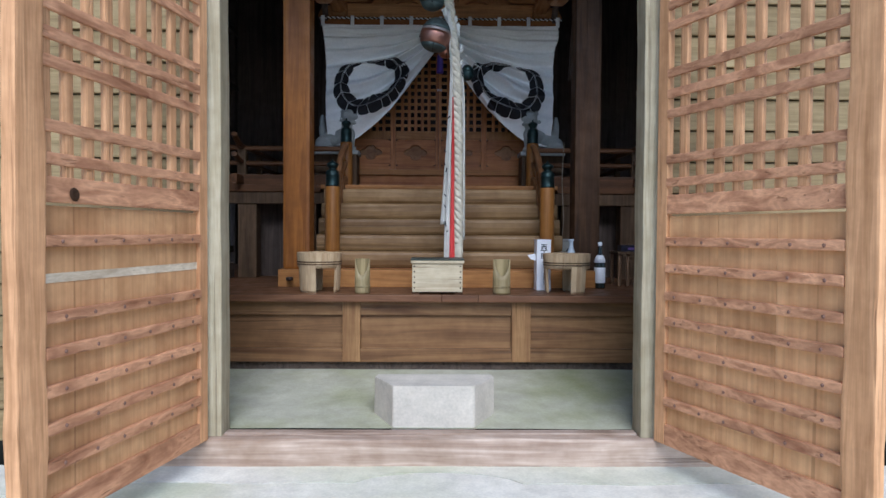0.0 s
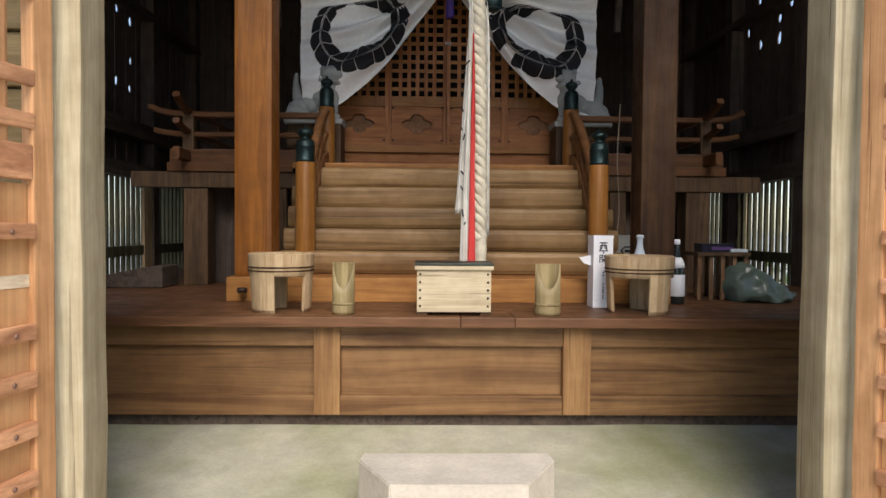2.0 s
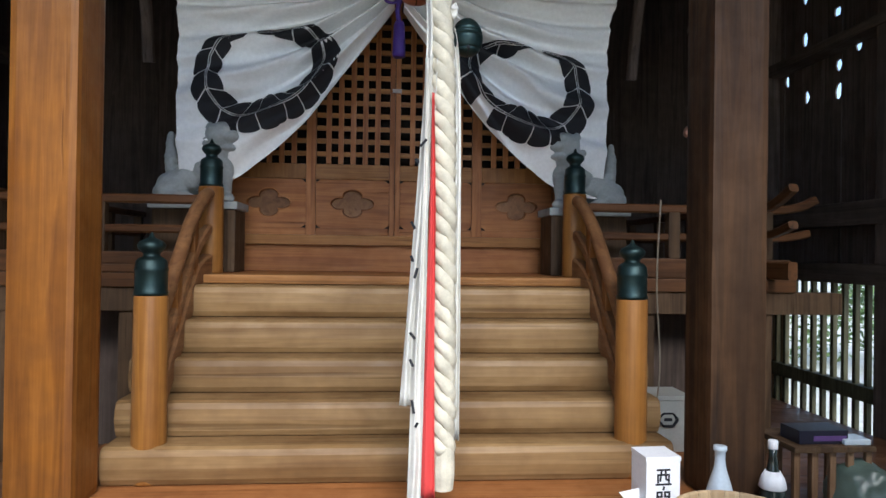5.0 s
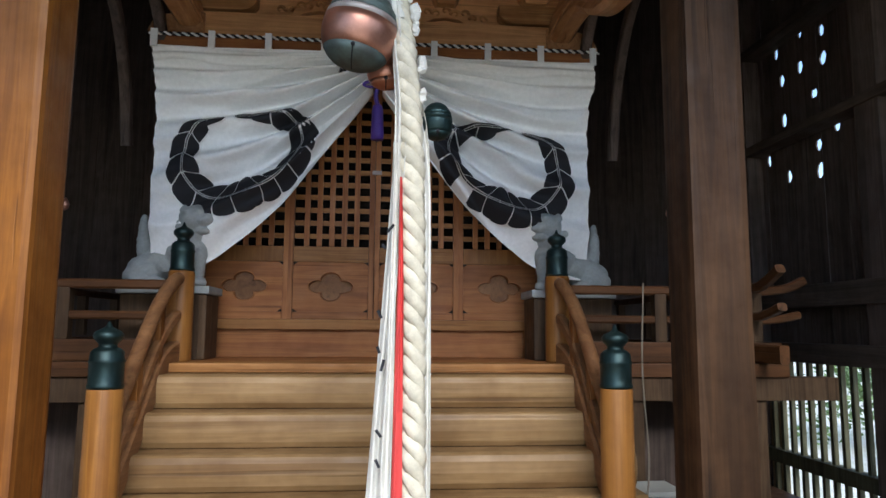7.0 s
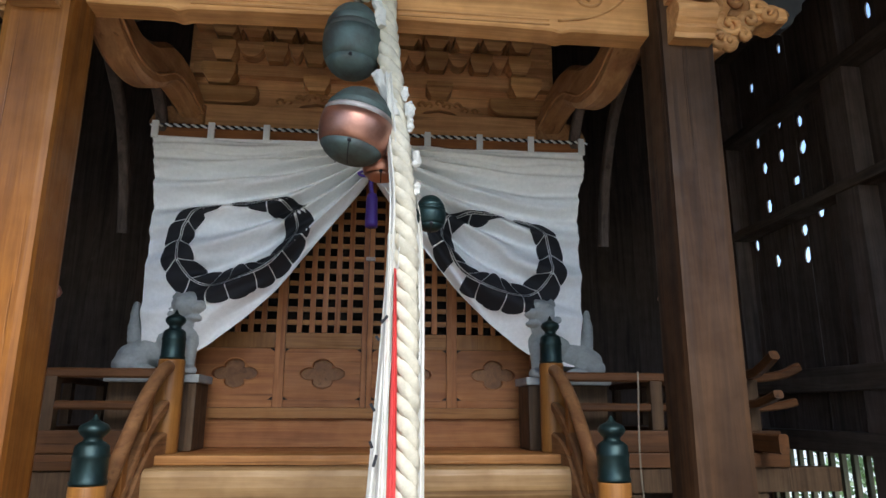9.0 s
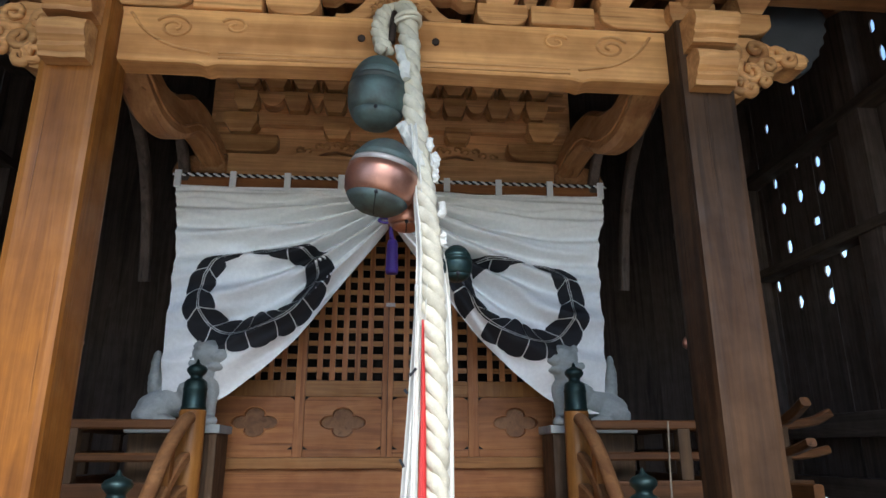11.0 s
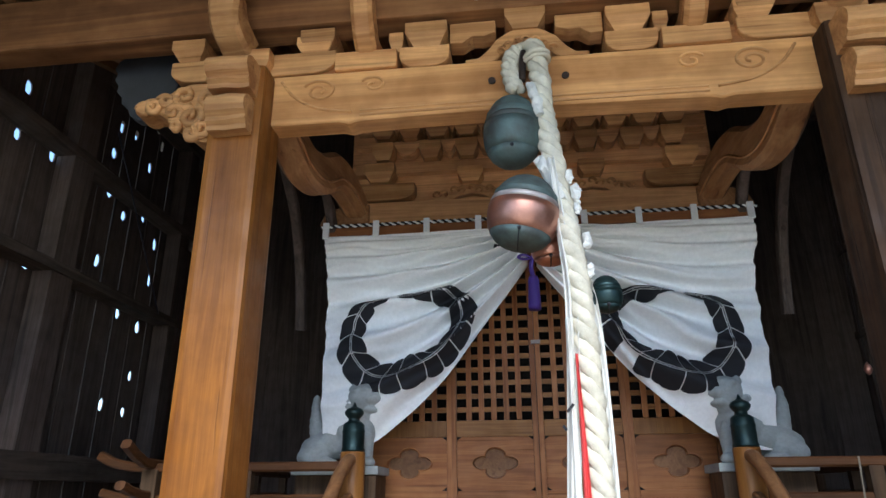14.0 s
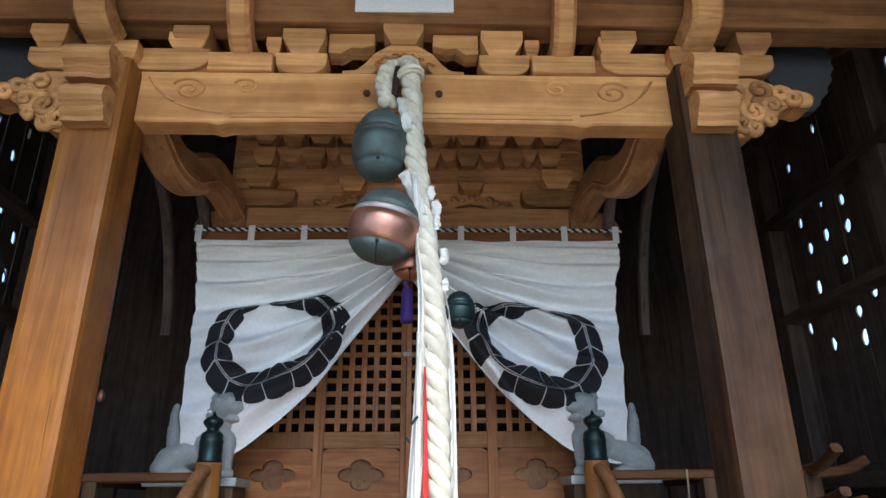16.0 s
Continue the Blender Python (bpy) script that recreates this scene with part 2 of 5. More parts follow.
def box(lo, hi, bevel=0.006, bm=None, m=None):
    own = bmesh.new()
    bmesh.ops.create_cube(own, size=1)
    lo, hi = Vector(lo), Vector(hi)
    for v in own.verts:
        v.co = Vector([(a + b) / 2 + c * (b - a) for a, b, c in zip(lo, hi, v.co)])
    if bevel:
        bmesh.ops.bevel(own, geom=own.edges[:], offset=min(bevel, 0.45 * min(abs(b - a) for a, b in zip(lo, hi))), segments=2, profile=0.7, affect="EDGES", clamp_overlap=True)
    if m:
        own.transform(m)
    if bm is None:
        return own
    joined(bm, own)
    return bm


def joined(bm, other):
    tmp = bpy.data.meshes.new("tmp")
    other.to_mesh(tmp)
    other.free()
    bm.from_mesh(tmp)
    bpy.data.meshes.remove(tmp)
    return bm


def prism(outline, y0, y1, bevel=0.004):
    """An outline in x and z, given thickness from y0 to y1."""
    bm = bmesh.new()
    a = [bm.verts.new((x, y0, z)) for x, z in outline]
    f = bm.faces.new(a)
    got = bmesh.ops.extrude_face_region(bm, geom=[f])
    for v in got["geom"]:
        if isinstance(v, bmesh.types.BMVert):
            v.co.y = y1
    if bevel:
        edges = [e for e in bm.edges if len(e.link_faces) == 2]
        bmesh.ops.bevel(bm, geom=edges, offset=bevel, segments=1, affect="EDGES", clamp_overlap=True)
    return bm


def lathe(profile, at=(0, 0, 0), steps=32, squash=(1, 1)):
    """Rings of (radius, height) turned about the upright axis."""
    bm = bmesh.new()
    rows = []
    for r, z in profile:
        rows.append([bm.verts.new((at[0] + squash[0] * r * math.cos(a), at[1] + squash[1] * r * math.sin(a), at[2] + z)) for a in [2 * math.pi * k / steps for k in range(steps)]])
    for p, q in zip(rows, rows[1:]):
        for k in range(steps):
            bm.faces.new((p[k], p[(k + 1) % steps], q[(k + 1) % steps], q[k]))
    if profile[0][0] > 1e-4:
        bm.faces.new(rows[0][::-1])
    if profile[-1][0] > 1e-4:
        bm.faces.new(rows[-1])
    bmesh.ops.remove_doubles(bm, verts=bm.verts[:], dist=1e-5)
    return bm


def tube(points, radius, steps=10, flat=1.0):
    """A round bar along points; radius may be a list."""
    bm = bmesh.new()
    pts = [Vector(p) for p in points]
    rad = radius if isinstance(radius, (list, tuple)) else [radius] * len(pts)
    rows = []
    side = None
    for k, p in enumerate(pts):
        d = (pts[min(k + 1, len(pts) - 1)] - pts[max(k - 1, 0)]).normalized()
        if side is None:
            side = d.cross(Vector((0.3, 1, 0.2))).normalized()
        side = (side - d * side.dot(d)).normalized()
        up = d.cross(side)
        rows.append([bm.verts.new(p + float(rad[k]) * (math.cos(a) * side + flat * math.sin(a) * up)) for a in [2 * math.pi * i / steps for i in range(steps)]])
    for p, q in zip(rows, rows[1:]):
        for k in range(steps):
            bm.faces.new((p[k], p[(k + 1) % steps], q[(k + 1) % steps], q[k]))
    bm.faces.new(rows[0][::-1])
    bm.faces.new(rows[-1])
    return bm


def bar(points, wide, high, bevel=0.01):
    """A square-section bar swept along points that run in the y-z plane, upright section; wide along x."""
    bm = bmesh.new()
    pts = [Vector(p) for p in points]
    rows = []
    for k, p in enumerate(pts):
        d = (pts[min(k + 1, len(pts) - 1)] - pts[max(k - 1, 0)]).normalized()
        side = Vector((0, 0, 1)).cross(d)
        side = side.normalized() if side.length > 1e-4 else Vector((1, 0, 0))
        up = d.cross(side)
        w, h = wide / 2, (high[k] if isinstance(high, (list, tuple)) else high) / 2
        b = min(bevel, w * 0.8, h * 0.8)
        ring = [(-w + b, -h), (w - b, -h), (w, -h + b), (w, h - b), (w - b, h), (-w + b, h), (-w, h - b), (-w, -h + b)]
        rows.append([bm.verts.new(p + side * u + up * v) for u, v in ring])
    for p, q in zip(rows, rows[1:]):
        for k in range(8):
            bm.faces.new((p[k], p[(k + 1) % 8], q[(k + 1) % 8], q[k]))
    bm.faces.new(rows[0][::-1])
    bm.faces.new(rows[-1])
    return bm


def bezier(ps, n=16):
    """Points on a smooth curve through ps (Catmull-Rom)."""
    ps = [Vector(p) for p in ps]
    q = [2 * ps[0] - ps[1], *ps, 2 * ps[-1] - ps[-2]]
    out = []
    for a, b, c, d in zip(q, q[1:], q[2:], q[3:]):
        for k in range(n):
            t = k / n
            out.append(0.5 * (2 * b + (c - a) * t + (2 * a - 5 * b + 4 * c - d) * t * t + (3 * b - a - 3 * c + d) * t ** 3))
    out.append(ps[-1])
    return out


def lumpy(bm, amount, scale, seed=0.0):
    for v in bm.verts:
        n = noise.noise_vector(v.co * scale + Vector((seed, seed, seed)))
        v.co += n * amount
    return bm


def blob(at, size, sub=2, m=None):
    bm = bmesh.new()
    bmesh.ops.create_icosphere(bm, subdivisions=sub, radius=1)
    for v in bm.verts:
        v.co = Vector([a + s * c for a, s, c in zip(at, size, v.co)])
    if m:
        bm.transform(m)
    return bm

# ---- ground and outer building ----
G = 0.0
bm = bmesh.new()
for x0, x1, y0, y1 in ((-600, 600, -600, -6), (-600, -5, -6, 12), (5, 600, -6, 12), (-600, 600, 12, 600), (-5, -3.2, 4.06, 12), (3.2, 5, 4.06, 12), (-3.2, 3.2, 10.6, 12)):
    bm.faces.new([bm.verts.new(p) for p in ((x0, y0, -0.05), (x1, y0, -0.05), (x1, y1, -0.05), (x0, y1, -0.05))])
bmesh.ops.remove_doubles(bm, verts=bm.verts[:], dist=1e-4)
solid("ground", bm, EARTH, "pale gravel ground round the shrine hall", "ground", kind="structure")

# apron slabs with meandering cracks between them
def crack(y, a, b, s):
    return [(x, y + 0.05 * noise.noise((x * 2.3 + s, s, 0)) + 0.018 * noise.noise((x * 11 + s, 3, 0))) for x in np.linspace(a, b, 26)]

def slab(outline, z=G, deep=0.08):
    bm = bmesh.new()
    f = bm.faces.new([bm.verts.new((x, y, z)) for x, y in outline])
    got = bmesh.ops.extrude_face_region(bm, geom=[f])
    for v in got["geom"]:
        if isinstance(v, bmesh.types.BMVert):
            v.co.z -= deep
    return bm

apron = thing("pavement", (0, 2, -0.08), "pale mossy concrete apron cracked before the door sill", "pavement", kind="structure")
c1 = crack(3.78, -1.75, -0.5, 1.0)
arc = [(-0.5 + 1.35 * k / 20, 3.78 + 0.17 * math.sin(math.pi * min(1, k / 14)) ** 0.6 * (1 if k < 14 else 1) - 0.02 * k / 20 + 0.012 * noise.noise((k * 0.9, 5, 0))) for k in range(21)]
arc = [(x, min(y, 3.985)) for x, y in arc]
line = c1[:-1] + arc + [(x, y) for x, y in crack(3.76, 0.9, 5, 7.0)]
line = [(-5, 3.4), (-2.6, 3.5)] + line
part("concrete_slab", slab([(-5, -6), (5, -6)] + [(x, y - 0.02) for x, y in line[::-1]]), APRON, apron)
part("concrete_slab", slab([(x, y + 0.010) for x, y in line] + [(5, 4.06), (-5, 4.06)], G - 0.004), APRON, apron)

floor = bmesh.new()
rows = []
for j in range(15):
    y = 4.24 + (5.75 - 4.24) * j / 14
    rows.append([floor.verts.new((x, y, 0.165 + 0.115 * j / 14 + 0.006 * noise.noise((x * 1.5, y * 1.5, 2)))) for x in np.linspace(-3.2, 3.2, 40)])
for p, q in zip(rows, rows[1:]):
    for k in range(39):
        floor.faces.new((p[k], p[k + 1], q[k + 1], q[k]))
solid("floor", floor, CONCRETE, "mossy damp concrete floor inside the doorway", "floor", kind="structure", smooth=True)
bm = box((-3.2, 5.75, -0.2), (3.2, 10.6, 0.05), 0)
solid("floor", bm, EARTH, "bare earth under the raised floor", "floor", kind="structure")

sill = thing("door_sill", (0, 4.1, 0), "worn cracked timber sill across the doorway", "sill", kind="structure")
bm = box((-1.72, 4.04, -0.03), (1.72, 4.245, 0.16), 0.016)
bmesh.ops.subdivide_edges(bm, edges=[e for e in bm.edges if abs(e.verts[0].co.x - e.verts[1].co.x) > 1], cuts=60)
lumpy(bm, 0.012, 3.0)
part("sill_beam", bm, SILL_X, sill)
part("sill_track", box((-1.33, 4.13, 0.155), (1.19, 4.20, 0.172), 0.006), SILL_X, sill)

# door posts
for x0, x1 in ((-1.47, -1.336), (1.199, 1.335)):
    bm = box((x0, 4.09, 0.15), (x1, 4.262, 3.1), 0.012)
    bmesh.ops.subdivide_edges(bm, edges=[e for e in bm.edges if abs(e.verts[0].co.z - e.verts[1].co.z) > 1], cuts=30)
    lumpy(bm, 0.006, 2.5)
    solid("door_post", bm, POST_Z, "weathered grey-green square door post", "post", at=((x0 + x1) / 2, 4.17, 0.15), kind="structure")
solid("lintel", box((-1.9, 4.07, 3.1), (1.9, 4.27, 3.3), 0.01), POST_Z, "weathered timber lintel over the doorway", "beam", kind="structure")

# front wall: posts at its ends and horizontal siding boards
def front_wall(name, x0, x1, z0, z1):
    w = thing(name, ((x0 + x1) / 2, 4.17, z0), "yellowed horizontal siding boards of the front wall", "wall", kind="structure")
    part("backing", box((x0, 4.19, z0), (x1, 4.23, z1), 0), DARK_Z, w)
    z = z0
    while z < z1 - 0.02:
        h = min(0.19, z1 - z)
        bm = box((x0, 4.13, z + 0.006), (x1, 4.17, z + h), 0.008)
        for v in bm.verts:
            if v.co.z < z + h / 2 and v.co.y < 4.15:
                v.co.y -= 0.018
        part("siding_board", bm, SIDING, w)
        z += 0.19

front_wall("wall_front_west", -3.2, -1.475, 0.12, 3.3)
front_wall("wall_front_east", 1.34, 3.2, 0.12, 3.3)

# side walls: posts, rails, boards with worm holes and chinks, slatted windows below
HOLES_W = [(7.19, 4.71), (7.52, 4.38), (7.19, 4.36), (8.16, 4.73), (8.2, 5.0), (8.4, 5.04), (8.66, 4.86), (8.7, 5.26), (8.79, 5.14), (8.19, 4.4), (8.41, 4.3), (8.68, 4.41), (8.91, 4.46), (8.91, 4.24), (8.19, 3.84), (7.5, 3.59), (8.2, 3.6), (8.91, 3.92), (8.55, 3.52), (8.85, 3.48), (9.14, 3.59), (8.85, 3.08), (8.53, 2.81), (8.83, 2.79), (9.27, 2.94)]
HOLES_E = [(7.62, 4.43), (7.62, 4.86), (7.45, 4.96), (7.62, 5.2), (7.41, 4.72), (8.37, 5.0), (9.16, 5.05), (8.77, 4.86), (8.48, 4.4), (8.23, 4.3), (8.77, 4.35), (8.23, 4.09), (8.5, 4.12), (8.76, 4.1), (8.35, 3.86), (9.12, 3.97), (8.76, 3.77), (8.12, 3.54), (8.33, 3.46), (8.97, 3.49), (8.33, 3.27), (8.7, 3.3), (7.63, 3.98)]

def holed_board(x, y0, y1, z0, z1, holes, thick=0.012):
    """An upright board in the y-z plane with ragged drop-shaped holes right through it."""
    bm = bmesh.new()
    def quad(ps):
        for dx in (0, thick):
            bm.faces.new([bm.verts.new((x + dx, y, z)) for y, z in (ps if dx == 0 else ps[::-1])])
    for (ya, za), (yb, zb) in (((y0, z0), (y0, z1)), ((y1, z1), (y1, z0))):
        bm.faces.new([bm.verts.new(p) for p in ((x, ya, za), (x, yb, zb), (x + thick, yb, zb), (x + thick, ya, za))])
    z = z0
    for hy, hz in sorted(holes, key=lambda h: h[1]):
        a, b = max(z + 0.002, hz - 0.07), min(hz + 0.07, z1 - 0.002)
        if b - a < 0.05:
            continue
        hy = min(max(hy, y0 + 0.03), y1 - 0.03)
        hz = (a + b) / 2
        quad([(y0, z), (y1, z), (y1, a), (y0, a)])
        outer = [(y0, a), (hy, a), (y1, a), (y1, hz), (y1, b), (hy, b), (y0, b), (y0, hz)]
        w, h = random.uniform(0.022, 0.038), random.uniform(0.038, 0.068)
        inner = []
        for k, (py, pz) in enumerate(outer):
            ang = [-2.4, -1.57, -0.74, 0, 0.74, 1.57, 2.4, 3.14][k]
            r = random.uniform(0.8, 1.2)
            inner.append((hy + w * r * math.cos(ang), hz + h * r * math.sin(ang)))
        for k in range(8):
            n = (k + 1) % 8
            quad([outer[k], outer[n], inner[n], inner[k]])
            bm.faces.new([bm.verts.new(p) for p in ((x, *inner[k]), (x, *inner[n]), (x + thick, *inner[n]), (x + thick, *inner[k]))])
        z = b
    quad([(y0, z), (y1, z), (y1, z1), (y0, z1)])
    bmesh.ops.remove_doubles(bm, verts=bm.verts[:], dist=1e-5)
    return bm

def side_wall(name, s, holes):
    x = 3.1 * s
    w = thing(name, (x, 7.4, 0), "dark board wall pierced with small bright holes", "wall", kind="structure")
    xi, xo = (x, x + 0.14 * s)
    lo, hi = min(xi, xo), max(xi, xo)
    posts = (4.35, 5.95, 7.66, 9.13, 10.45)
    for y in posts:
        part("post", box((lo, y - (0.11 if y == 7.66 else 0.075), 0), (hi, y + (0.11 if y == 7.66 else 0.075), 5.9), 0.01), DARK_Z, w)
    for z, h in ((0.55, 0.16), (1.93, 0.14), (2.34, 0.16), (3.58, 0.07), (4.42, 0.07), (5.3, 0.14)):
        part("rail", box((lo - 0.02 * (s > 0), 4.3, z - h / 2), (hi + 0.02 * (s < 0), 10.5, z + h / 2), 0.008), DARK_Y, w)
    # boards on the outside of the posts
    xb = x + 0.142 * s if s > 0 else x - 0.142 - 0.022
    y = 4.3
    n = 0
    while y < 10.5:
        y1 = min(y + 0.235, 10.5)
        gap = random.choice((0.003, 0.006, 0.010)) if s < 0 else random.choice((0.001, 0.003, 0.006))
        # wider gaps added here to read as the lit edges of two posts
        for p in (7.50, 9.13):
            if s < 0 and y < p + 0.20 and p + 0.22 <= y1 + 0.05:
                y1, gap = p + 0.30, 0.026
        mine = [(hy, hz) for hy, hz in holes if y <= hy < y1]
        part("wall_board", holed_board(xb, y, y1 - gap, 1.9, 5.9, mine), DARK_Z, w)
        part("wall_board", holed_board(xb, y, y1 - 0.002, -0.05, 0.6, []), DARK_Z, w)
        y = y1
        n += 1
    # slatted windows
    for a, b in zip(posts, posts[1:]):
        k = 0
        yy = a + 0.13
        while yy < b - 0.1:
            part("window_slat", box((lo + 0.05, yy - 0.017, 0.6), (lo + 0.085, yy + 0.017, 1.9), 0.005), GREENISH_Z, w)
            yy += 0.115
        part("window_rail", box((lo + 0.02, a + 0.075, 1.08), (lo + 0.11, b - 0.075, 1.18), 0.006), GREENISH_Z, w)
    # green daylight falling on these boards is put into their colour
    for a, b in ((7.24, 7.50), (6.96, 7.22)) if s > 0 else ():
        part("window_board", box((lo + 0.03, a, 0.6), (lo + 0.06, b, 1.86), 0.005), GREENISH_Z, w, "upright board with green daylight put into its colour")
    # added pale board: daylight on the post's side, put in as colour
    part("light_board", box((lo + 0.09, 8.86, 0.6), (lo + 0.12, 9.05, 1.9), 0.005), PALE_Z, w, "pale upright board standing in for the lit side of a post")
    return w

random.seed(3)
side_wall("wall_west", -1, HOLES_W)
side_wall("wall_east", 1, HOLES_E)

back = thing("wall_back", (0, 10.5, 0), "dark board wall behind the shrine", "wall", kind="structure")
for k in range(14):
    part("wall_board", box((-3.24 + 0.463 * k, 10.5, 0), (-3.24 + 0.463 * (k + 1) - 0.002, 10.53, 5.9), 0.003), DARK_Z, back)
gable = thing("wall_front_gable", (0, 4.2, 4.6), "dark upper wall over the doorway", "wall", kind="structure")
part("gable_boards", box((-3.24, 4.15, 4.5), (3.24, 4.2, 5.9), 0), DARK_Z, gable)
for nm, y in (("gable_boards", 4.16), ("gable_boards", 10.5)):
    part(nm, prism([(-3.24, 5.9), (3.24, 5.9), (0.0, 7.36)], y, y + 0.04, 0), DARK_Z, gable if y < 5 else back)
bm = bmesh.new()
for s in (-1, 1):
    box((0, 3.85, -0.03), (4.3, 11.2, 0.03), 0, bm, pose(0, 0, 7.4, 0, 0 if s > 0 else 0, 0) @ Matrix.Diagonal((s, 1, 1, 1)) @ pose(0, 0, 0, 0, 24, 0))
solid("ceiling", bm, DARK_Y, "dark boarded underside of the hall roof", "ceiling", kind="structure")
for k in range(9):
    y = 4.6 + 0.72 * k
    bm = bmesh.new()
    for s in (-1, 1):
        box((0, y - 0.04, -0.12), (3.9, y + 0.04, -0.032), 0.004, bm, pose(0, 0, 7.4) @ Matrix.Diagonal((s, 1, 1, 1)) @ pose(0, 0, 0, 0, 24, 0))
    solid("rafter", bm, DARK_Y, "dark sawn roof rafter", "rafter", group="hall roof rafters", kind="structure")

# ---- door leaves ----
def door_leaf(name, hinge, free, missing):
    h, f = Vector((*hinge, 0)), Vector((*free, 0))
    long = (f - h).length
    d = (f - h).normalized()
    nrm = Vector((-d.y, d.x, 0))
    if nrm.x * (1 if hinge[0] < 0 else -1) < 0:
        nrm = -nrm
    m = Matrix(((d.x, nrm.x, 0, h.x), (d.y, nrm.y, 0, h.y), (0, 0, 1, 0), (0, 0, 0, 1)))
    leaf = thing(name, (*hinge, 0.155), "open reddish lattice-topped timber door leaf with nailed battens", "door", kind="structure")
    zb, zt = 0.155, 2.95
    def put(nm, lo, hi, mat, bevel=0.006, wear=0.0, label=""):
        bm = box(lo, hi, bevel)
        if wear:
            ax = max(range(3), key=lambda k: hi[k] - lo[k])
            bmesh.ops.subdivide_edges(bm, edges=[e for e in bm.edges if abs(e.verts[0].co[ax] - e.verts[1].co[ax]) > 0.5 * (hi[ax] - lo[ax])], cuts=24)
            lumpy(bm, wear, 5.0, long)
        bm.transform(m)
        return part(nm, bm, mat, leaf, label)
    sw = 0.085
    put("stile", (0, -0.022, zb), (sw, 0.022, zt), DOOR_Z, 0.008, 0.002)
    put("stile", (long - 0.15, -0.034, zb - 0.01), (long, 0.034, zt), DOOR_Z, 0.012, 0.008)
    put("bottom_rail", (sw, -0.02, zb), (long - 0.15, 0.02, zb + 0.12), DOOR_X)
    put("lock_rail", (sw, -0.02, 1.513), (long - 0.15, 0.021, 1.622), DOOR_X, 0.006, 0.001)
    put("top_rail", (sw, -0.02, zt - 0.12), (long - 0.15, 0.02, zt), DOOR_X)
    inner = long - 0.15 - sw
    n = 3
    for k in range(n):
        put("panel_board", (sw + inner * k / n + 0.001, -0.012, zb + 0.11), (sw + inner * (k + 1) / n - 0.001, 0.0, 1.50), DOOR_BOARD, 0.002)
    for k, z in enumerate((1.352, 1.196, 1.035, 0.886, 0.727, 0.570, 0.413)):
        if k == missing:
            put("pale_strip", (sw, 0.0005, z - 0.02), (long - 0.15, 0.0025, z + 0.02), STRIP_X, 0.0, 0, "bare pale strip where a batten fell off")
            continue
        b = put("batten", (sw, 0.0, z - 0.025), (long - 0.15, 0.034, z + 0.025), DOOR_X, 0.009, 0.0014)
        for i in range(6):
            bm = blob((sw + inner * (i + 0.5) / 6 + random.uniform(-0.01, 0.01), 0.035, z - 0.002), (0.010, 0.007, 0.010), 1)
            bm.transform(m)
            part("nail", bm, NAIL, b)
    u = 0.196
    while u < long - 0.17:
        put("lattice_bar", (u - 0.027, -0.018, 1.61), (u + 0.027, 0.014, zt - 0.1), DOOR_Z, 0.014, 0.001)
        u += 0.128
    for z in (1.695, 1.83, 2.095, 2.21, 2.33, 2.60, 2.72):
        put("lattice_rail", (sw - 0.01, 0.002, z - 0.026), (long - 0.14, 0.024, z + 0.026), DOOR_X, 0.008, 0.001)
    return leaf

random.seed(5)
west_leaf = door_leaf("door_1", (-1.42, 4.05), (-1.705, 2.68), 1)
east_leaf = door_leaf("door_2", (1.285, 4.05), (1.80, 2.81), -1)
# knot scar on the west lock rail, forged pull on the east one
bm = lathe([(0.0, 0), (0.022, 0.002), (0.03, 0.008), (0.018, 0.012), (0.0, 0.008)], steps=14)
bm.transform(pose(-1.62, 2.985, 1.55, 0, 85, -12))
part("knot", bm, BROWN_Z, west_leaf, "dark scarred knot")
bm = tube(bezier([(0, 0, 0), (0.03, 0.02, 0.0), (0.08, 0.02, -0.003), (0.11, 0, 0)], 5), 0.008)
bm.transform(pose(1.69, 3.03, 1.55, 0, 0, -67))
part("handle", bm, IRON, east_leaf, "forged iron pull")

# ---- stepping stone ----
bm = bmesh.new()
zs = (0.15, 0.43)
foot = [(-0.315, 4.255), (0.20, 4.255), (0.35, 4.52), (0.34, 4.61), (-0.445, 4.61), (-0.455, 4.52)]
lo = [bm.verts.new((x, y, zs[0])) for x, y in foot]
hi = [bm.verts.new((x * 0.99, y, zs[1])) for x, y in foot]
bm.faces.new(lo[::-1])
bm.faces.new(hi)
for k in range(6):
    bm.faces.new((lo[k], lo[(k + 1) % 6], hi[(k + 1) % 6], hi[k]))
bmesh.ops.bevel(bm, geom=bm.edges[:], offset=0.005, segments=2, affect="EDGES")
solid("stepping_stone", bm, STONE, "pale dressed granite stepping stone before the deck", "stone", at=(-0.05, 4.5, 0.15), smooth=False)

# ---- raised deck ----
deck = thing("deck", (0, 5.5, 0.28), "raised polished brown timber deck with a panelled front", "floor", kind="structure")
xs = [-3.1, 0.005, 0.30, 3.1]
for a, b in zip(xs, xs[1:]):
    part("edge_board", box((a + 0.001, 5.43, 0.835), (b - 0.001, 5.72, 0.892), 0.008), FLOOR_X, deck)
for k in range(12):
    part("floor_board", box((-3.1, 5.722 + 0.4 * k, 0.85), (3.1, 5.72 + 0.4 * (k + 1), 0.89), 0.003), FLOOR_X, deck)
part("top_rail", box((-3.1, 5.52, 0.72), (3.1, 5.60, 0.834), 0.004), PANEL_X, deck)
part("bottom_rail", box((-3.1, 5.515, 0.335), (3.1, 5.61, 0.445), 0.006), PANEL_X, deck)
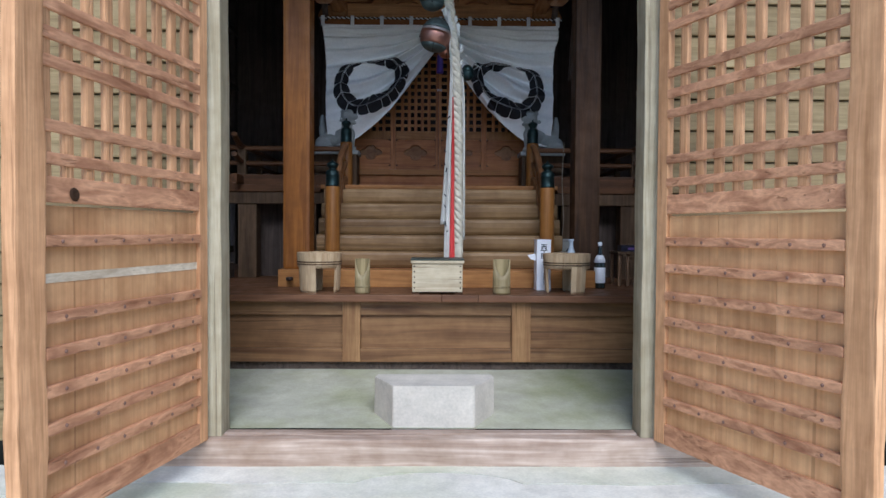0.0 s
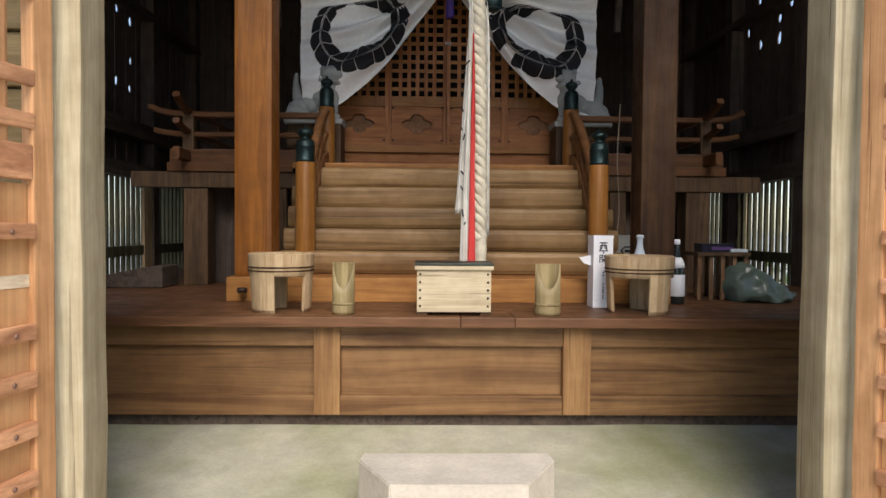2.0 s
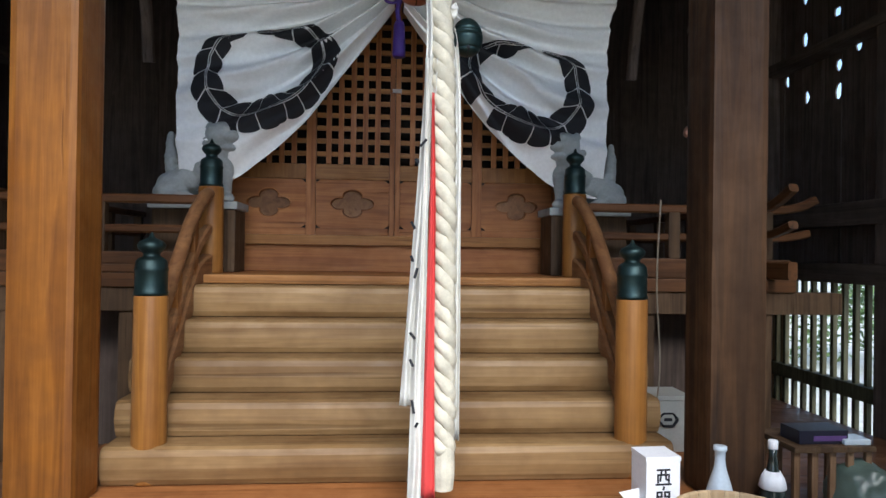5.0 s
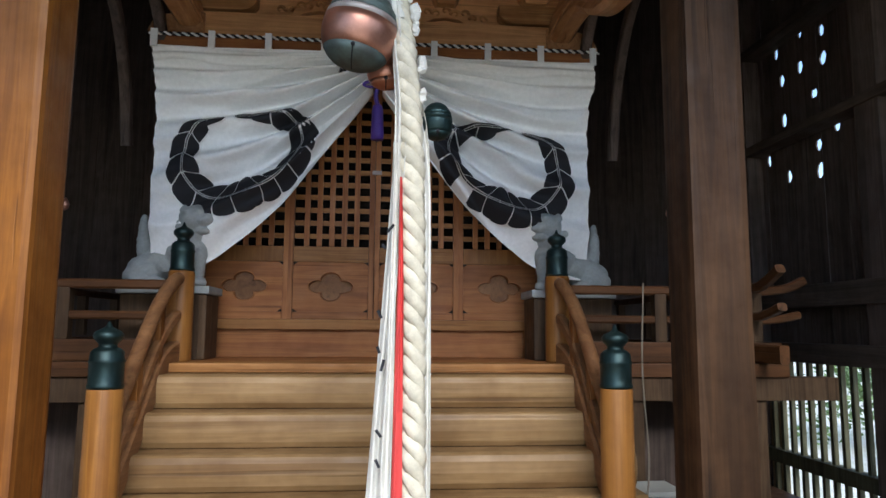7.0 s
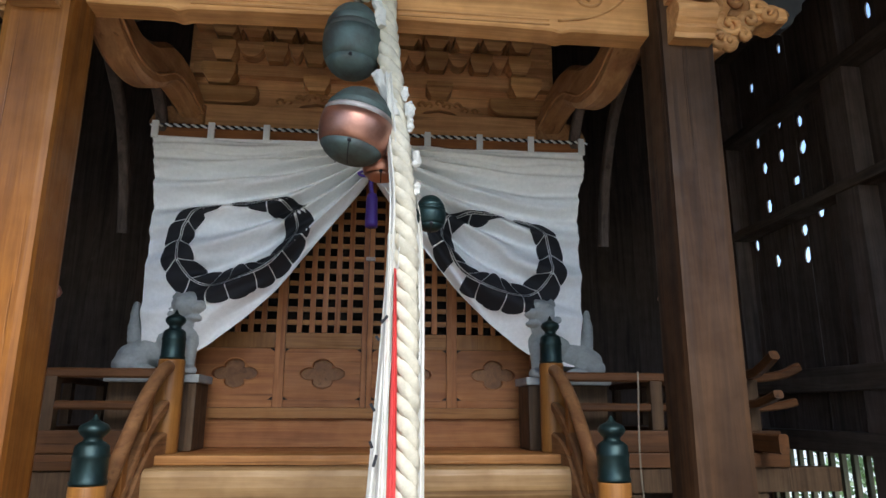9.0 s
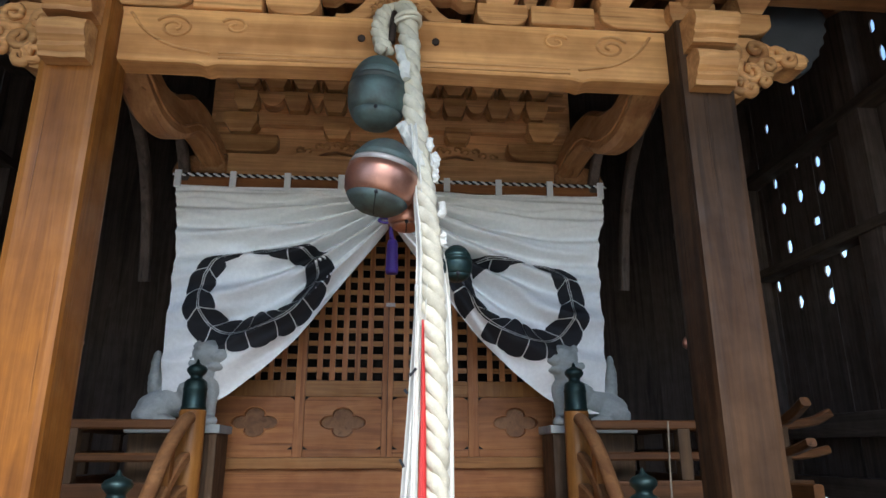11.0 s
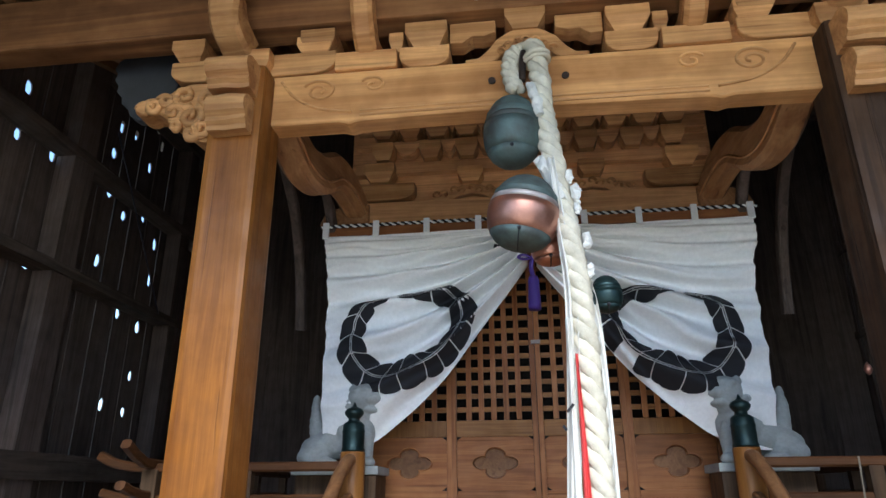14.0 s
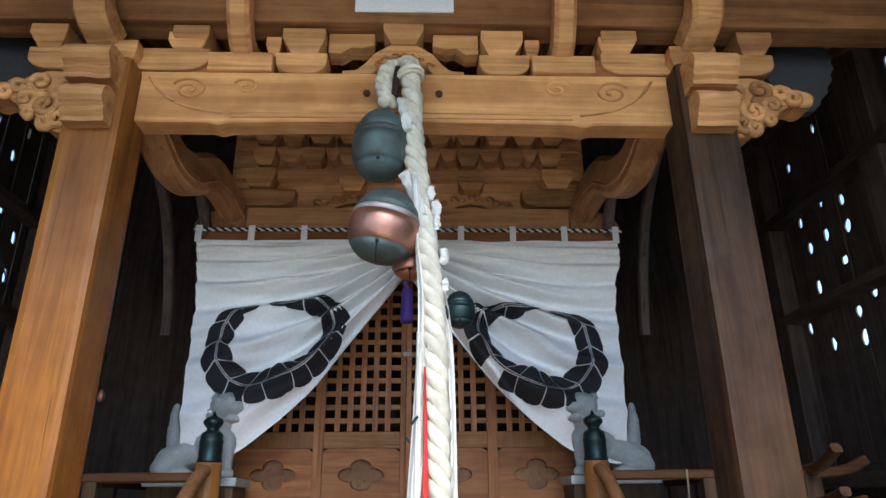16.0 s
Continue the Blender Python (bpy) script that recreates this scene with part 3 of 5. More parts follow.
for a, b in ((-3.1, -0.80), (-0.655, 0.58), (0.735, 3.1)):
    part("panel", box((a, 5.555, 0.44), (b, 5.575, 0.73), 0.003), PANEL_X, deck)
for a, b in ((-0.80, -0.655), (0.58, 0.735)):
    part("stile", box((a, 5.50, 0.34), (b, 5.62, 0.834), 0.006), wood("stile_wood", (0.33, 0.19, 0.08), (0.2, 0.1, 0.04), "z", 0.55) if a < 0 else bpy.data.materials["stile_wood"], deck)
part("plinth", box((-3.1, 5.57, 0.2), (3.1, 5.66, 0.34), 0.004), DARK_Y, deck)

# ---- things on the deck ----
collection_box = thing("offertory_box", (-0.03, 5.65, 0.89), "weathered pale wooden offertory box with tarnished dark lid", "box")
bx0, bx1 = -0.235, 0.175
part("body", box((bx0, 5.50, 0.912), (bx1, 5.79, 1.16), 0.006), PALE_X, collection_box)
part("lid", box((bx0 - 0.012, 5.485, 1.168), (bx1 + 0.012, 5.805, 1.184), 0.004), LID, collection_box, "tarnished sheet-metal lid")
part("lid_rim", box((bx0 - 0.012, 5.484, 1.146), (bx1 + 0.012, 5.80, 1.168), 0.004), PALE_X, collection_box)
for x in (bx0 + 0.0, bx1 - 0.06):
    part("foot", box((x, 5.51, 0.89), (x + 0.06, 5.78, 0.912), 0.003), BROWN_Z, collection_box)
for x in (bx0 + 0.018, bx1 - 0.018):
    for k in range(5):
        bm = lathe([(0.0, 0.0), (0.007, 0.0), (0.007, 0.004), (0.0, 0.005)], steps=10)
        bm.transform(pose(x, 5.502, 0.945 + 0.044 * k, 90, 0, 0))
        part("nail", bm, IRON, collection_box)


def bamboo_cup(at, r, h):
    cup = thing("bamboo_cup", at, "slant-cut bamboo tube vase standing on the deck", "vase", group="bamboo vases on the deck")
    bm = bmesh.new()
    n = 36
    rows = []
    for rr, zz, slanted in ((r * 0.98, 0, 0), (r * 1.03, 0.02, 0), (r, 0.05, 0), (r * 1.02, 0.06, 0), (r * 0.99, 0.075, 0), (r, 0.11, 0), (r * 0.98, h, 1), (r * 0.85, h, 1), (r * 0.84, 0.1, 0), (0.001, 0.095, 0)):
        row = []
        for k in range(n):
            a = 2 * math.pi * k / n
            z = zz
            if slanted:
                front = max(0.0, -math.sin(a))
                z = h - (h - 0.15) * front ** 1.6
            row.append(bm.verts.new((at[0] + rr * math.cos(a), at[1] + rr * math.sin(a), at[2] + z)))
        rows.append(row)
    for p, q in zip(rows, rows[1:]):
        for k in range(n):
            bm.faces.new((p[k], p[(k + 1) % n], q[(k + 1) % n], q[k]))
    bm.faces.new(rows[0][::-1])
    part("tube", bm, BAMBOO, cup, smooth=True)
    part("node_ring", lathe([(r * 1.0, 0.052), (r * 1.05, 0.056), (r * 1.05, 0.064), (r * 1.0, 0.068)], at, 36), BAMBOO, cup, smooth=True)
    return cup


bamboo_cup((-0.645, 5.565, 0.892), 0.062, 0.285)
bamboo_cup((0.50, 5.57, 0.892), 0.072, 0.285)


def footed_tub(at, r, legs):
    """A coopered tub: staves, two hoops and three broad stave legs."""
    tub = thing("footed_tub", at, "pale coopered wooden tub on broad stave legs", "tub", group="coopered tubs on the deck")
    ht, hb = 0.335, 0.205
    n = 24
    for k in range(n):
        a0, a1 = 2 * math.pi * k / n + 0.004, 2 * math.pi * (k + 1) / n - 0.004
        mid = math.degrees((a0 + a1) / 2) % 360
        leg = any(abs((mid - c + 180) % 360 - 180) < 23 for c in legs)
        zb = 0.0 if leg else hb
        bm = bmesh.new()
        ring = []
        for z in (zb, zb + 0.02, hb + 0.005, ht - 0.006, ht):
            taper = 1 - 0.10 * (1 - z / ht)
            chop = 0.012 if z in (zb, ht) else 0
            row = []
            for rr in (r * taper - chop, r * taper - 0.02 + chop * 0.5):
                for a in (np.linspace(a0, a1, 4) if rr > r * taper - 0.015 else np.linspace(a1, a0, 4)):
                    row.append(bm.verts.new((at[0] + rr * math.cos(a), at[1] + rr * math.sin(a), at[2] + z)))
            ring.append(row)
        for p, q in zip(ring, ring[1:]):
            for i in range(8):
                bm.faces.new((p[i], p[(i + 1) % 8], q[(i + 1) % 8], q[i]))
        bm.faces.new(ring[0][::-1])
        bm.faces.new(ring[-1])
        part("stave", bm, PALE_Z, tub)
    for z in (0.238, 0.258):
        rr = r * (1 - 0.10 * (1 - z / ht)) + 0.003
        pts = [(at[0] + rr * math.cos(a), at[1] + rr * math.sin(a), at[2] + z) for a in np.linspace(0, 2 * math.pi, 49)]
        part("hoop", tube(pts, 0.004, 6), BROWN_Z, tub, "dark twisted hoop")
    part("tub_bottom", lathe([(0.001, 0), (r * 0.95, 0), (r * 0.95, 0.015), (0.001, 0.015)], (at[0], at[1], at[2] + hb + 0.008), 36), plain("mossy_water_wood", (0.22, 0.23, 0.10), 0.5) if "mossy_water_wood" not in bpy.data.materials else bpy.data.materials["mossy_water_wood"], tub, "greenish tub bottom")
    return tub


footed_tub((-1.02, 5.70, 0.891), 0.187, (240, 358, 120))
footed_tub((1.07, 5.73, 0.891), 0.20, (292, 172, 65))

# sake carton with upright brush strokes and fine columns of print
carton = thing("drink_carton", (0.905, 5.99, 0.892), "tall white gift carton with black brush lettering", "carton")
cm = pose(0.905, 5.99, 0.892, 0, 0, 3)
bm = box((-0.062, -0.062, 0), (0.062, 0.062, 0.435), 0.003)
bm.transform(cm)
part("body", bm, PAPER, carton)
bm = box((-0.064, -0.064, 0.432), (0.064, 0.064, 0.447), 0.002)
bm.transform(cm)
part("top_flap", bm, PAPER, carton)

def stroke(ps, w, y=-0.0635, m=cm, thick=0.0012):
    out = bmesh.new()
    for (x0, z0), (x1, z1) in zip(ps, ps[1:]):
        d = math.degrees(math.atan2(z1 - z0, x1 - x0))
        length = math.hypot(x1 - x0, z1 - z0)
        box((-w / 2, -thick / 2, -w / 2), (length + w / 2, thick / 2, w / 2), 0, out, m @ pose(x0, y, z0, 0, -d, 0))
    return out

ink = bmesh.new()
for ps in ([(-0.022, 0.402), (0.022, 0.402)], [(-0.02, 0.36), (-0.02, 0.385), (0.02, 0.385), (0.02, 0.36)], [(-0.007, 0.40), (-0.012, 0.365)], [(0.007, 0.40), (0.01, 0.37), (0.018, 0.366)], [(-0.026, 0.352), (0.026, 0.352)], [(0.0, 0.335), (0.002, 0.342)],
           [(-0.022, 0.282), (-0.022, 0.325), (-0.006, 0.325), (-0.006, 0.31), (-0.022, 0.31)], [(0.022, 0.282), (0.022, 0.325), (0.006, 0.325), (0.006, 0.31), (0.022, 0.31)], [(-0.01, 0.3), (0.01, 0.3)], [(0.0, 0.3), (-0.008, 0.284)], [(0.0, 0.3), (0.008, 0.284)]):
    joined(ink, stroke(ps, 0.0065))
part("brush_lettering", ink, INK, carton, "black brush strokes")
for z in (0.225, 0.205, 0.15, 0.13, 0.115, 0.1, 0.08, 0.065):
    part("print_mark", stroke([(-0.002, z), (0.0, z - 0.008), (0.004, z - 0.004)], 0.004), INK, carton)
part("print_mark", stroke([(0.042, 0.262), (0.046, 0.235)], 0.004), INK, carton)
bm = prism([(0.77, 1.20), (0.845, 1.215), (0.846, 1.15), (0.80, 1.165)], 5.98, 5.982, 0)
part("paper_tag", bm, PAPER, carton, "white folded paper slip")

bottle = thing("sake_bottle", (1.17, 6.04, 0.892), "pale blue-white ceramic bottle with a lettered body", "bottle")
part("bottle_body", lathe([(0.0, 0), (0.056, 0.0), (0.06, 0.008), (0.06, 0.21), (0.056, 0.25), (0.04, 0.31), (0.022, 0.37), (0.018, 0.40), (0.019, 0.43), (0.024, 0.435), (0.024, 0.45), (0.015, 0.452), (0.0, 0.45)], (1.17, 6.04, 0.892), 32), PORCELAIN, bottle, smooth=True)
ink = bmesh.new()
for ps in ([(-0.03, 0.12), (0.03, 0.12)], [(-0.025, 0.085), (-0.025, 0.105), (0.025, 0.105), (0.025, 0.085)], [(-0.008, 0.118), (-0.012, 0.09)], [(0.008, 0.118), (0.012, 0.09)], [(-0.03, 0.075), (0.03, 0.075)], [(-0.02, 0.04), (-0.02, 0.06), (0.02, 0.06), (0.02, 0.04)]):
    joined(ink, stroke(ps, 0.009, 0, pose(1.165, 5.979, 0.905)))
part("lettering", ink, INK, bottle, "black brush strokes")

bottle = thing("glass_bottle", (1.47, 6.2, 0.892), "dark glass bottle with white label and cap", "bottle")
at = (1.47, 6.2, 0.892)
part("bottle_body", lathe([(0.0, 0), (0.046, 0.0), (0.05, 0.008), (0.05, 0.20), (0.044, 0.24), (0.02, 0.32), (0.015, 0.36), (0.015, 0.395), (0.0, 0.395)], at, 28), DARK_GLASS, bottle, smooth=True)
part("label", lathe([(0.0505, 0.05), (0.0515, 0.052), (0.0515, 0.19), (0.0505, 0.192)], at, 28), PAPER, bottle, "white paper label", smooth=True)
part("neck_wrap", lathe([(0.047, 0.235), (0.052, 0.24), (0.044, 0.275), (0.028, 0.305), (0.024, 0.30)], at, 28), PAPER, bottle, "crumpled white wrap", smooth=True)
part("cap", lathe([(0.0, 0.39), (0.018, 0.39), (0.019, 0.395), (0.019, 0.42), (0.016, 0.424), (0.0, 0.424)], at, 20), PAPER, bottle, "white cap", smooth=True)

rack = thing("slatted_stand", (1.87, 6.55, 0.892), "small dark slatted wooden stand", "stand")
part("top", box((1.69, 6.4, 1.20), (2.06, 6.72, 1.225), 0.004), UNDER_Z, rack)
for y in (6.42, 6.68):
    for k in range(5):
        part("slat", box((1.70 + 0.082 * k, y, 0.892), (1.728 + 0.082 * k, y + 0.02, 1.20), 0.003), wood("stand_wood", (0.26, 0.16, 0.09), (0.14, 0.08, 0.04), "z") if "stand_wood" not in bpy.data.materials else bpy.data.materials["stand_wood"], rack)
pack = thing("dark_packet", (1.83, 6.5, 1.225), "dark blue printed packet lying on the stand", "packet")
part("body", box((1.735, 6.44, 1.2255), (1.96, 6.58, 1.285), 0.003), BLACK, pack)
part("print_band", box((1.80, 6.437, 1.24), (1.95, 6.4395, 1.262), 0), plain("violet_print", (0.12, 0.06, 0.2), 0.5), pack, "violet printed bar")
bm = box((1.93, 6.42, 1.2255), (2.05, 6.52, 1.25), 0.006)
solid("tissue_packet", bm, PORCELAIN, "pale blue tissue packet on the stand", "packet", at=(1.99, 6.47, 1.2255))
bm = blob((2.12, 6.42, 0.96), (0.24, 0.2, 0.2), 5)
for v in bm.verts:
    u = (v.co.x - 1.88) / 0.48
    v.co.z = 0.893 + max(0.0, v.co.z - 0.893) * (1.25 - 0.95 * u)
lumpy(bm, 0.04, 5.0, 3)
lumpy(bm, 0.022, 13.0, 5)
lumpy(bm, 0.008, 35.0, 6)
for v in bm.verts:
    v.co.z = max(v.co.z, 0.893)
solid("plastic_bag", bm, BAG, "crumpled greenish translucent plastic bag on the deck", "bag", at=(2.1, 6.42, 0.893), smooth=True)

tray = thing("side_box", (-2.5, 7.25, 0.892), "dark low wooden box with sloped lid", "box")
bm = prism([(-2.75, 0.892), (-2.25, 0.892), (-2.25, 1.06), (-2.36, 1.06), (-2.75, 0.98)], 7.1, 7.45, 0.006)
part("body", bm, DARK_Y, tray)
solid("iron_ornament", lathe([(0.0, 0), (0.028, 0.004), (0.034, 0.02), (0.03, 0.035), (0.0, 0.038)], (-1.36, 6.12, 0.95), 18), IRON, "round dark iron ball beside the stair base", "ornament", at=(-1.36, 6.12, 0.95), smooth=True)

# ---- stair platform, steps and railings ----
plat = thing("stair_platform", (0, 6.6, 0.89), "low orange timber platform under the stairs", "platform", kind="structure")
part("front_beam", box((-1.48, 6.18, 0.891), (1.48, 6.36, 1.05), 0.008), HONEY_X, plat)
part("top_board", box((-1.46, 6.365, 0.96), (1.46, 6.60, 1.048), 0.004), RED_X, plat)
part("top_board", box((-1.46, 6.602, 0.96), (1.46, 7.2, 1.048), 0.004), RED_X, plat)

stairs = thing("staircase", (0, 6.95, 1.05), "worn pale wooden steps climbing to the shrine doors", "stairs", kind="structure")
RISE, RUN, Y0, Z0 = 0.161, 0.151, 6.56, 1.05
for k in range(5):
    bm = bmesh.new()
    prof = [(-0.003, 0.004), (-0.018, 0.03), (-0.024, 0.075), (-0.022, 0.125), (-0.012, 0.15), (0.008, RISE - 0.001), (RUN + 0.06, RISE - 0.001), (RUN + 0.06, 0.004)]
    ends = []
    wide = 1.22
    for x in (-wide, wide):
        ends.append([bm.verts.new((x, Y0 + k * RUN + y, Z0 + k * RISE + z)) for y, z in prof])
    for i in range(len(prof)):
        n = (i + 1) % len(prof)
        bm.faces.new((ends[0][i], ends[0][n], ends[1][n], ends[1][i]))
    bm.faces.new(ends[0])
    bm.faces.new(ends[1][::-1])
    bmesh.ops.bevel(bm, geom=[e for e in bm.edges if abs(e.verts[0].co.x - e.verts[1].co.x) < 1e-4], offset=0.004, segments=1, affect="EDGES")
    part("step", bm, STEP_X, stairs)
    # dark strip paints the shadow line beneath each nosing
    part("gap_backing", box((-1.2, Y0 + k * RUN + 0.01, Z0 + k * RISE - 0.012), (1.2, Y0 + k * RUN + 0.06, Z0 + k * RISE + 0.006), 0), BROWN_Z, stairs, "dark strip for the shadow line under a step")


def giboshi(at, s, parent):
    """The dark bronze onion-shaped post cap."""
    cap = part("cap", lathe([(0.0, 0.0), (0.068 * s, 0.0), (0.071 * s, 0.012), (0.066 * s, 0.02), (0.066 * s, 0.10), (0.07 * s, 0.108), (0.066 * s, 0.116), (0.063 * s, 0.145), (0.05 * s, 0.158), (0.036 * s, 0.164), (0.034 * s, 0.176), (0.044 * s, 0.186), (0.056 * s, 0.2), (0.058 * s, 0.213), (0.048 * s, 0.228), (0.026 * s, 0.238), (0.013 * s, 0.246), (0.006 * s, 0.262), (0.0, 0.27)], at, 32), PATINA, parent, "dark green bronze onion-shaped cap", smooth=True)
    return cap


for s in (-1, 1):
    x = 1.05 * s
    rail = thing("stair_railing", (x, 7.0, 1.05), "orange timber stair railing with bronze-capped newel posts", "railing", group="stair railings")
    part("newel_post", lathe([(0.0, 0), (0.07, 0.0), (0.072, 0.01), (0.071, 0.4), (0.069, 0.78), (0.066, 0.788), (0.0, 0.788)], (x, 6.62, 1.05), 36), ORANGE_Z, rail, smooth=True)
    giboshi((x, 6.62, 1.838), 1.0, rail)
    xu = 1.03 * s
    part("newel_post", lathe([(0.0, 0), (0.068, 0.0), (0.069, 0.01), (0.067, 0.47), (0.064, 0.478), (0.0, 0.478)], (xu, 7.49, 1.905), 36), ORANGE_Z, rail, smooth=True)
    giboshi((xu, 7.49, 2.383), 0.92, rail)
    hand = bezier([(x, 6.66, 1.66), (x, 6.90, 1.90), (x, 7.18, 2.17), (xu, 7.34, 2.31), (xu, 7.46, 2.345)], 8)
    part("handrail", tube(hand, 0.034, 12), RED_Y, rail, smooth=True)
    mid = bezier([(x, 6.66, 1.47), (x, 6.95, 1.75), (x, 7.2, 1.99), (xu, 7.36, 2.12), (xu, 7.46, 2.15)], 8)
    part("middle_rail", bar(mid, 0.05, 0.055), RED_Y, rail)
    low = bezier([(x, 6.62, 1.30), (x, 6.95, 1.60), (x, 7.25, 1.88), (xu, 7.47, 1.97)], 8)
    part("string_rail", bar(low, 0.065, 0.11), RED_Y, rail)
    for y, za, zb in ((6.95, 1.62, 1.95), (7.22, 1.87, 2.2)):
        part("strut", box((x - 0.022, y - 0.03, za), (x + 0.022, y + 0.03, zb), 0.006), HONEY_Z, rail)

# ---- veranda ----
ver = thing("veranda", (0, 7.8, 1.7), "timber veranda floor round the little shrine", "veranda", kind="structure")
part("landing_edge", box((-1.28, 7.30, 1.857), (1.28, 7.5, 1.905), 0.012), HONEY_X, ver)
for k, (a, b) in enumerate(((7.5, 7.72), (7.722, 7.94), (7.942, 8.2))):
    part("floor_board", box((-2.3, a, 1.86), (2.3, b, 1.904), 0.003), RED_X, ver)
for s in (-1, 1):
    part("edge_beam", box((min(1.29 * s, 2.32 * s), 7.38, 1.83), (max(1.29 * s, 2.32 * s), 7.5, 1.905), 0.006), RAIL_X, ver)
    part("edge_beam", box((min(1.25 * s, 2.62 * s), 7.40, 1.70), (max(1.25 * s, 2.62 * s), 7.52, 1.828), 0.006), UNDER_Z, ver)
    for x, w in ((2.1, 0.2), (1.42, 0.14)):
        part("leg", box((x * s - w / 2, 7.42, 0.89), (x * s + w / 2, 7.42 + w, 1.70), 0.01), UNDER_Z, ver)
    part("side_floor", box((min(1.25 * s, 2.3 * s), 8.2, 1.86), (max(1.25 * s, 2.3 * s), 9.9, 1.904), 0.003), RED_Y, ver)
    # dark panels stand in for the shade below the veranda floor
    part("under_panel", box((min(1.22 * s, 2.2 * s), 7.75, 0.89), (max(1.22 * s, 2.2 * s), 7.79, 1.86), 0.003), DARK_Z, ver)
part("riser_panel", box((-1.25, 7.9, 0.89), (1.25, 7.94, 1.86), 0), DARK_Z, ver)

for s in (-1, 1):
    r = thing("veranda_railing", (1.7 * s, 7.49, 1.905), "orange-brown shrine veranda railing with upturned ends", "railing", group="veranda railings")
    def span(z, end, lift, wide, high, mat=RED_X):
        pts = bezier([(1.08 * s, 7.49, z), (1.6 * s, 7.49, z), (2.15 * s, 7.49, z), ((end - 0.12) * s, 7.49, z + 0.3 * lift), (end * s, 7.49, z + lift)], 6)
        return bar(pts, wide, high)
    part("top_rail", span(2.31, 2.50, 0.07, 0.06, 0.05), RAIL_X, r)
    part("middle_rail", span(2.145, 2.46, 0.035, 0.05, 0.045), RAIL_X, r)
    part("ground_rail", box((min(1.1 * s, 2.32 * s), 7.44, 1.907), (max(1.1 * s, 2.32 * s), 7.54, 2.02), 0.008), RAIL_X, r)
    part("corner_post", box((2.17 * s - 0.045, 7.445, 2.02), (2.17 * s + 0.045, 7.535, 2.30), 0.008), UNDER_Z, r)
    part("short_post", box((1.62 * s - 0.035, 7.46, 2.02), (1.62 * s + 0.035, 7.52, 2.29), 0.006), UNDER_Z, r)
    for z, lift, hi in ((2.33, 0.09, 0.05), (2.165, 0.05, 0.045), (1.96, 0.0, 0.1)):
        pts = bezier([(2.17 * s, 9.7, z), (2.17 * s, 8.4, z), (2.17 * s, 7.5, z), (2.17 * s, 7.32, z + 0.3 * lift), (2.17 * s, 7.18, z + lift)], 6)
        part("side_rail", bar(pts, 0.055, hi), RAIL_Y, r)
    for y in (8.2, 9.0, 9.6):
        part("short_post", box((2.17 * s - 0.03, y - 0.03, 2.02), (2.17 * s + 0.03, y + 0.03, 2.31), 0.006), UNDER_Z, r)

# small clutter by the stairs
wb = thing("storage_tub", (1.30, 6.95, 1.05), "white plastic tub with a printed mark", "tub")
bm = lathe([(0.0, 0), (0.13, 0.0), (0.155, 0.26), (0.165, 0.265), (0.165, 0.285), (0.15, 0.285), (0.0, 0.27)], (0, 0, 0), 4)
bm.transform(pose(1.36, 7.03, 1.05, 0, 0, 45))
part("body", bm, plain("white_plastic", (0.55, 0.55, 0.5), 0.4, vary=0.1), wb)
bm = bmesh.new()
ring = [(0.05 * math.cos(a), 0.0, 0.036 * math.sin(a)) for a in np.linspace(0, 2 * math.pi, 7)]
joined(bm, tube(ring, 0.007, 6))
box((-0.02, -0.002, -0.008), (0.02, 0.002, 0.008), 0, bm)
bm.transform(pose(1.36, 6.925, 1.215, -6, 0, 0))
part("mark", bm, INK, wb, "black hexagonal printed mark")
cable = bezier([(1.235, 6.75, 2.3), (1.22, 6.75, 1.9), (1.235, 6.74, 1.5), (1.19, 6.72, 1.22), (1.13, 6.70, 1.06)], 8)
solid("cable", tube(cable, 0.004, 6), plain("white_cable_sheath", (0.26, 0.21, 0.15), 0.6), "thin pale cable running down beside the pillar", "cable", at=(1.2, 6.72, 1.06), smooth=True)
wire = bezier([(-3.078, 7.918, 4.777), (-3.078, 8.834, 3.585)], 4)
solid("wire", tube(wire, 0.006, 6), BLACK, "slack black wire strung before the dark board wall", "wire", at=tuple(wire[-1]), smooth=True)

# ---- shrine front: doors, wall, lattice ----
DW = 8.07
wallm = thing("shrine_wall", (0, DW, 1.9), "reddish timber front wall of the inner shrine", "wall", kind="structure")
part("threshold", box((-1.3, DW - 0.06, 2.075), (1.3, DW + 0.08, 2.138), 0.006), HONEY_X, wallm)
part("base_board", box((-1.3, DW - 0.02, 1.905), (1.3, DW + 0.03, 2.074), 0.004), RED_X, wallm)
for s in (-1, 1):
    part("corner_pillar", lathe([(0.0, 0), (0.11, 0), (0.11, 2.1), (0.0, 2.1)], (1.2 * s, DW + 0.05, 1.905), 28), RED_Z, wallm, smooth=True)
    part("side_boards", box((min(1.2 * s, 1.26 * s), DW + 0.1, 1.9), (max(1.2 * s, 1.26 * s), 9.9, 4.6), 0.003), DARK_Z, wallm)
part("head_beam", box((-1.3, DW - 0.03, 3.86), (1.3, DW + 0.06, 4.0), 0.006), RED_X, wallm)
# near-black sheet stands in for the unlit room behind the lattice
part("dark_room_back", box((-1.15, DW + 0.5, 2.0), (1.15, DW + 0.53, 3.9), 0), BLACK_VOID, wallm)

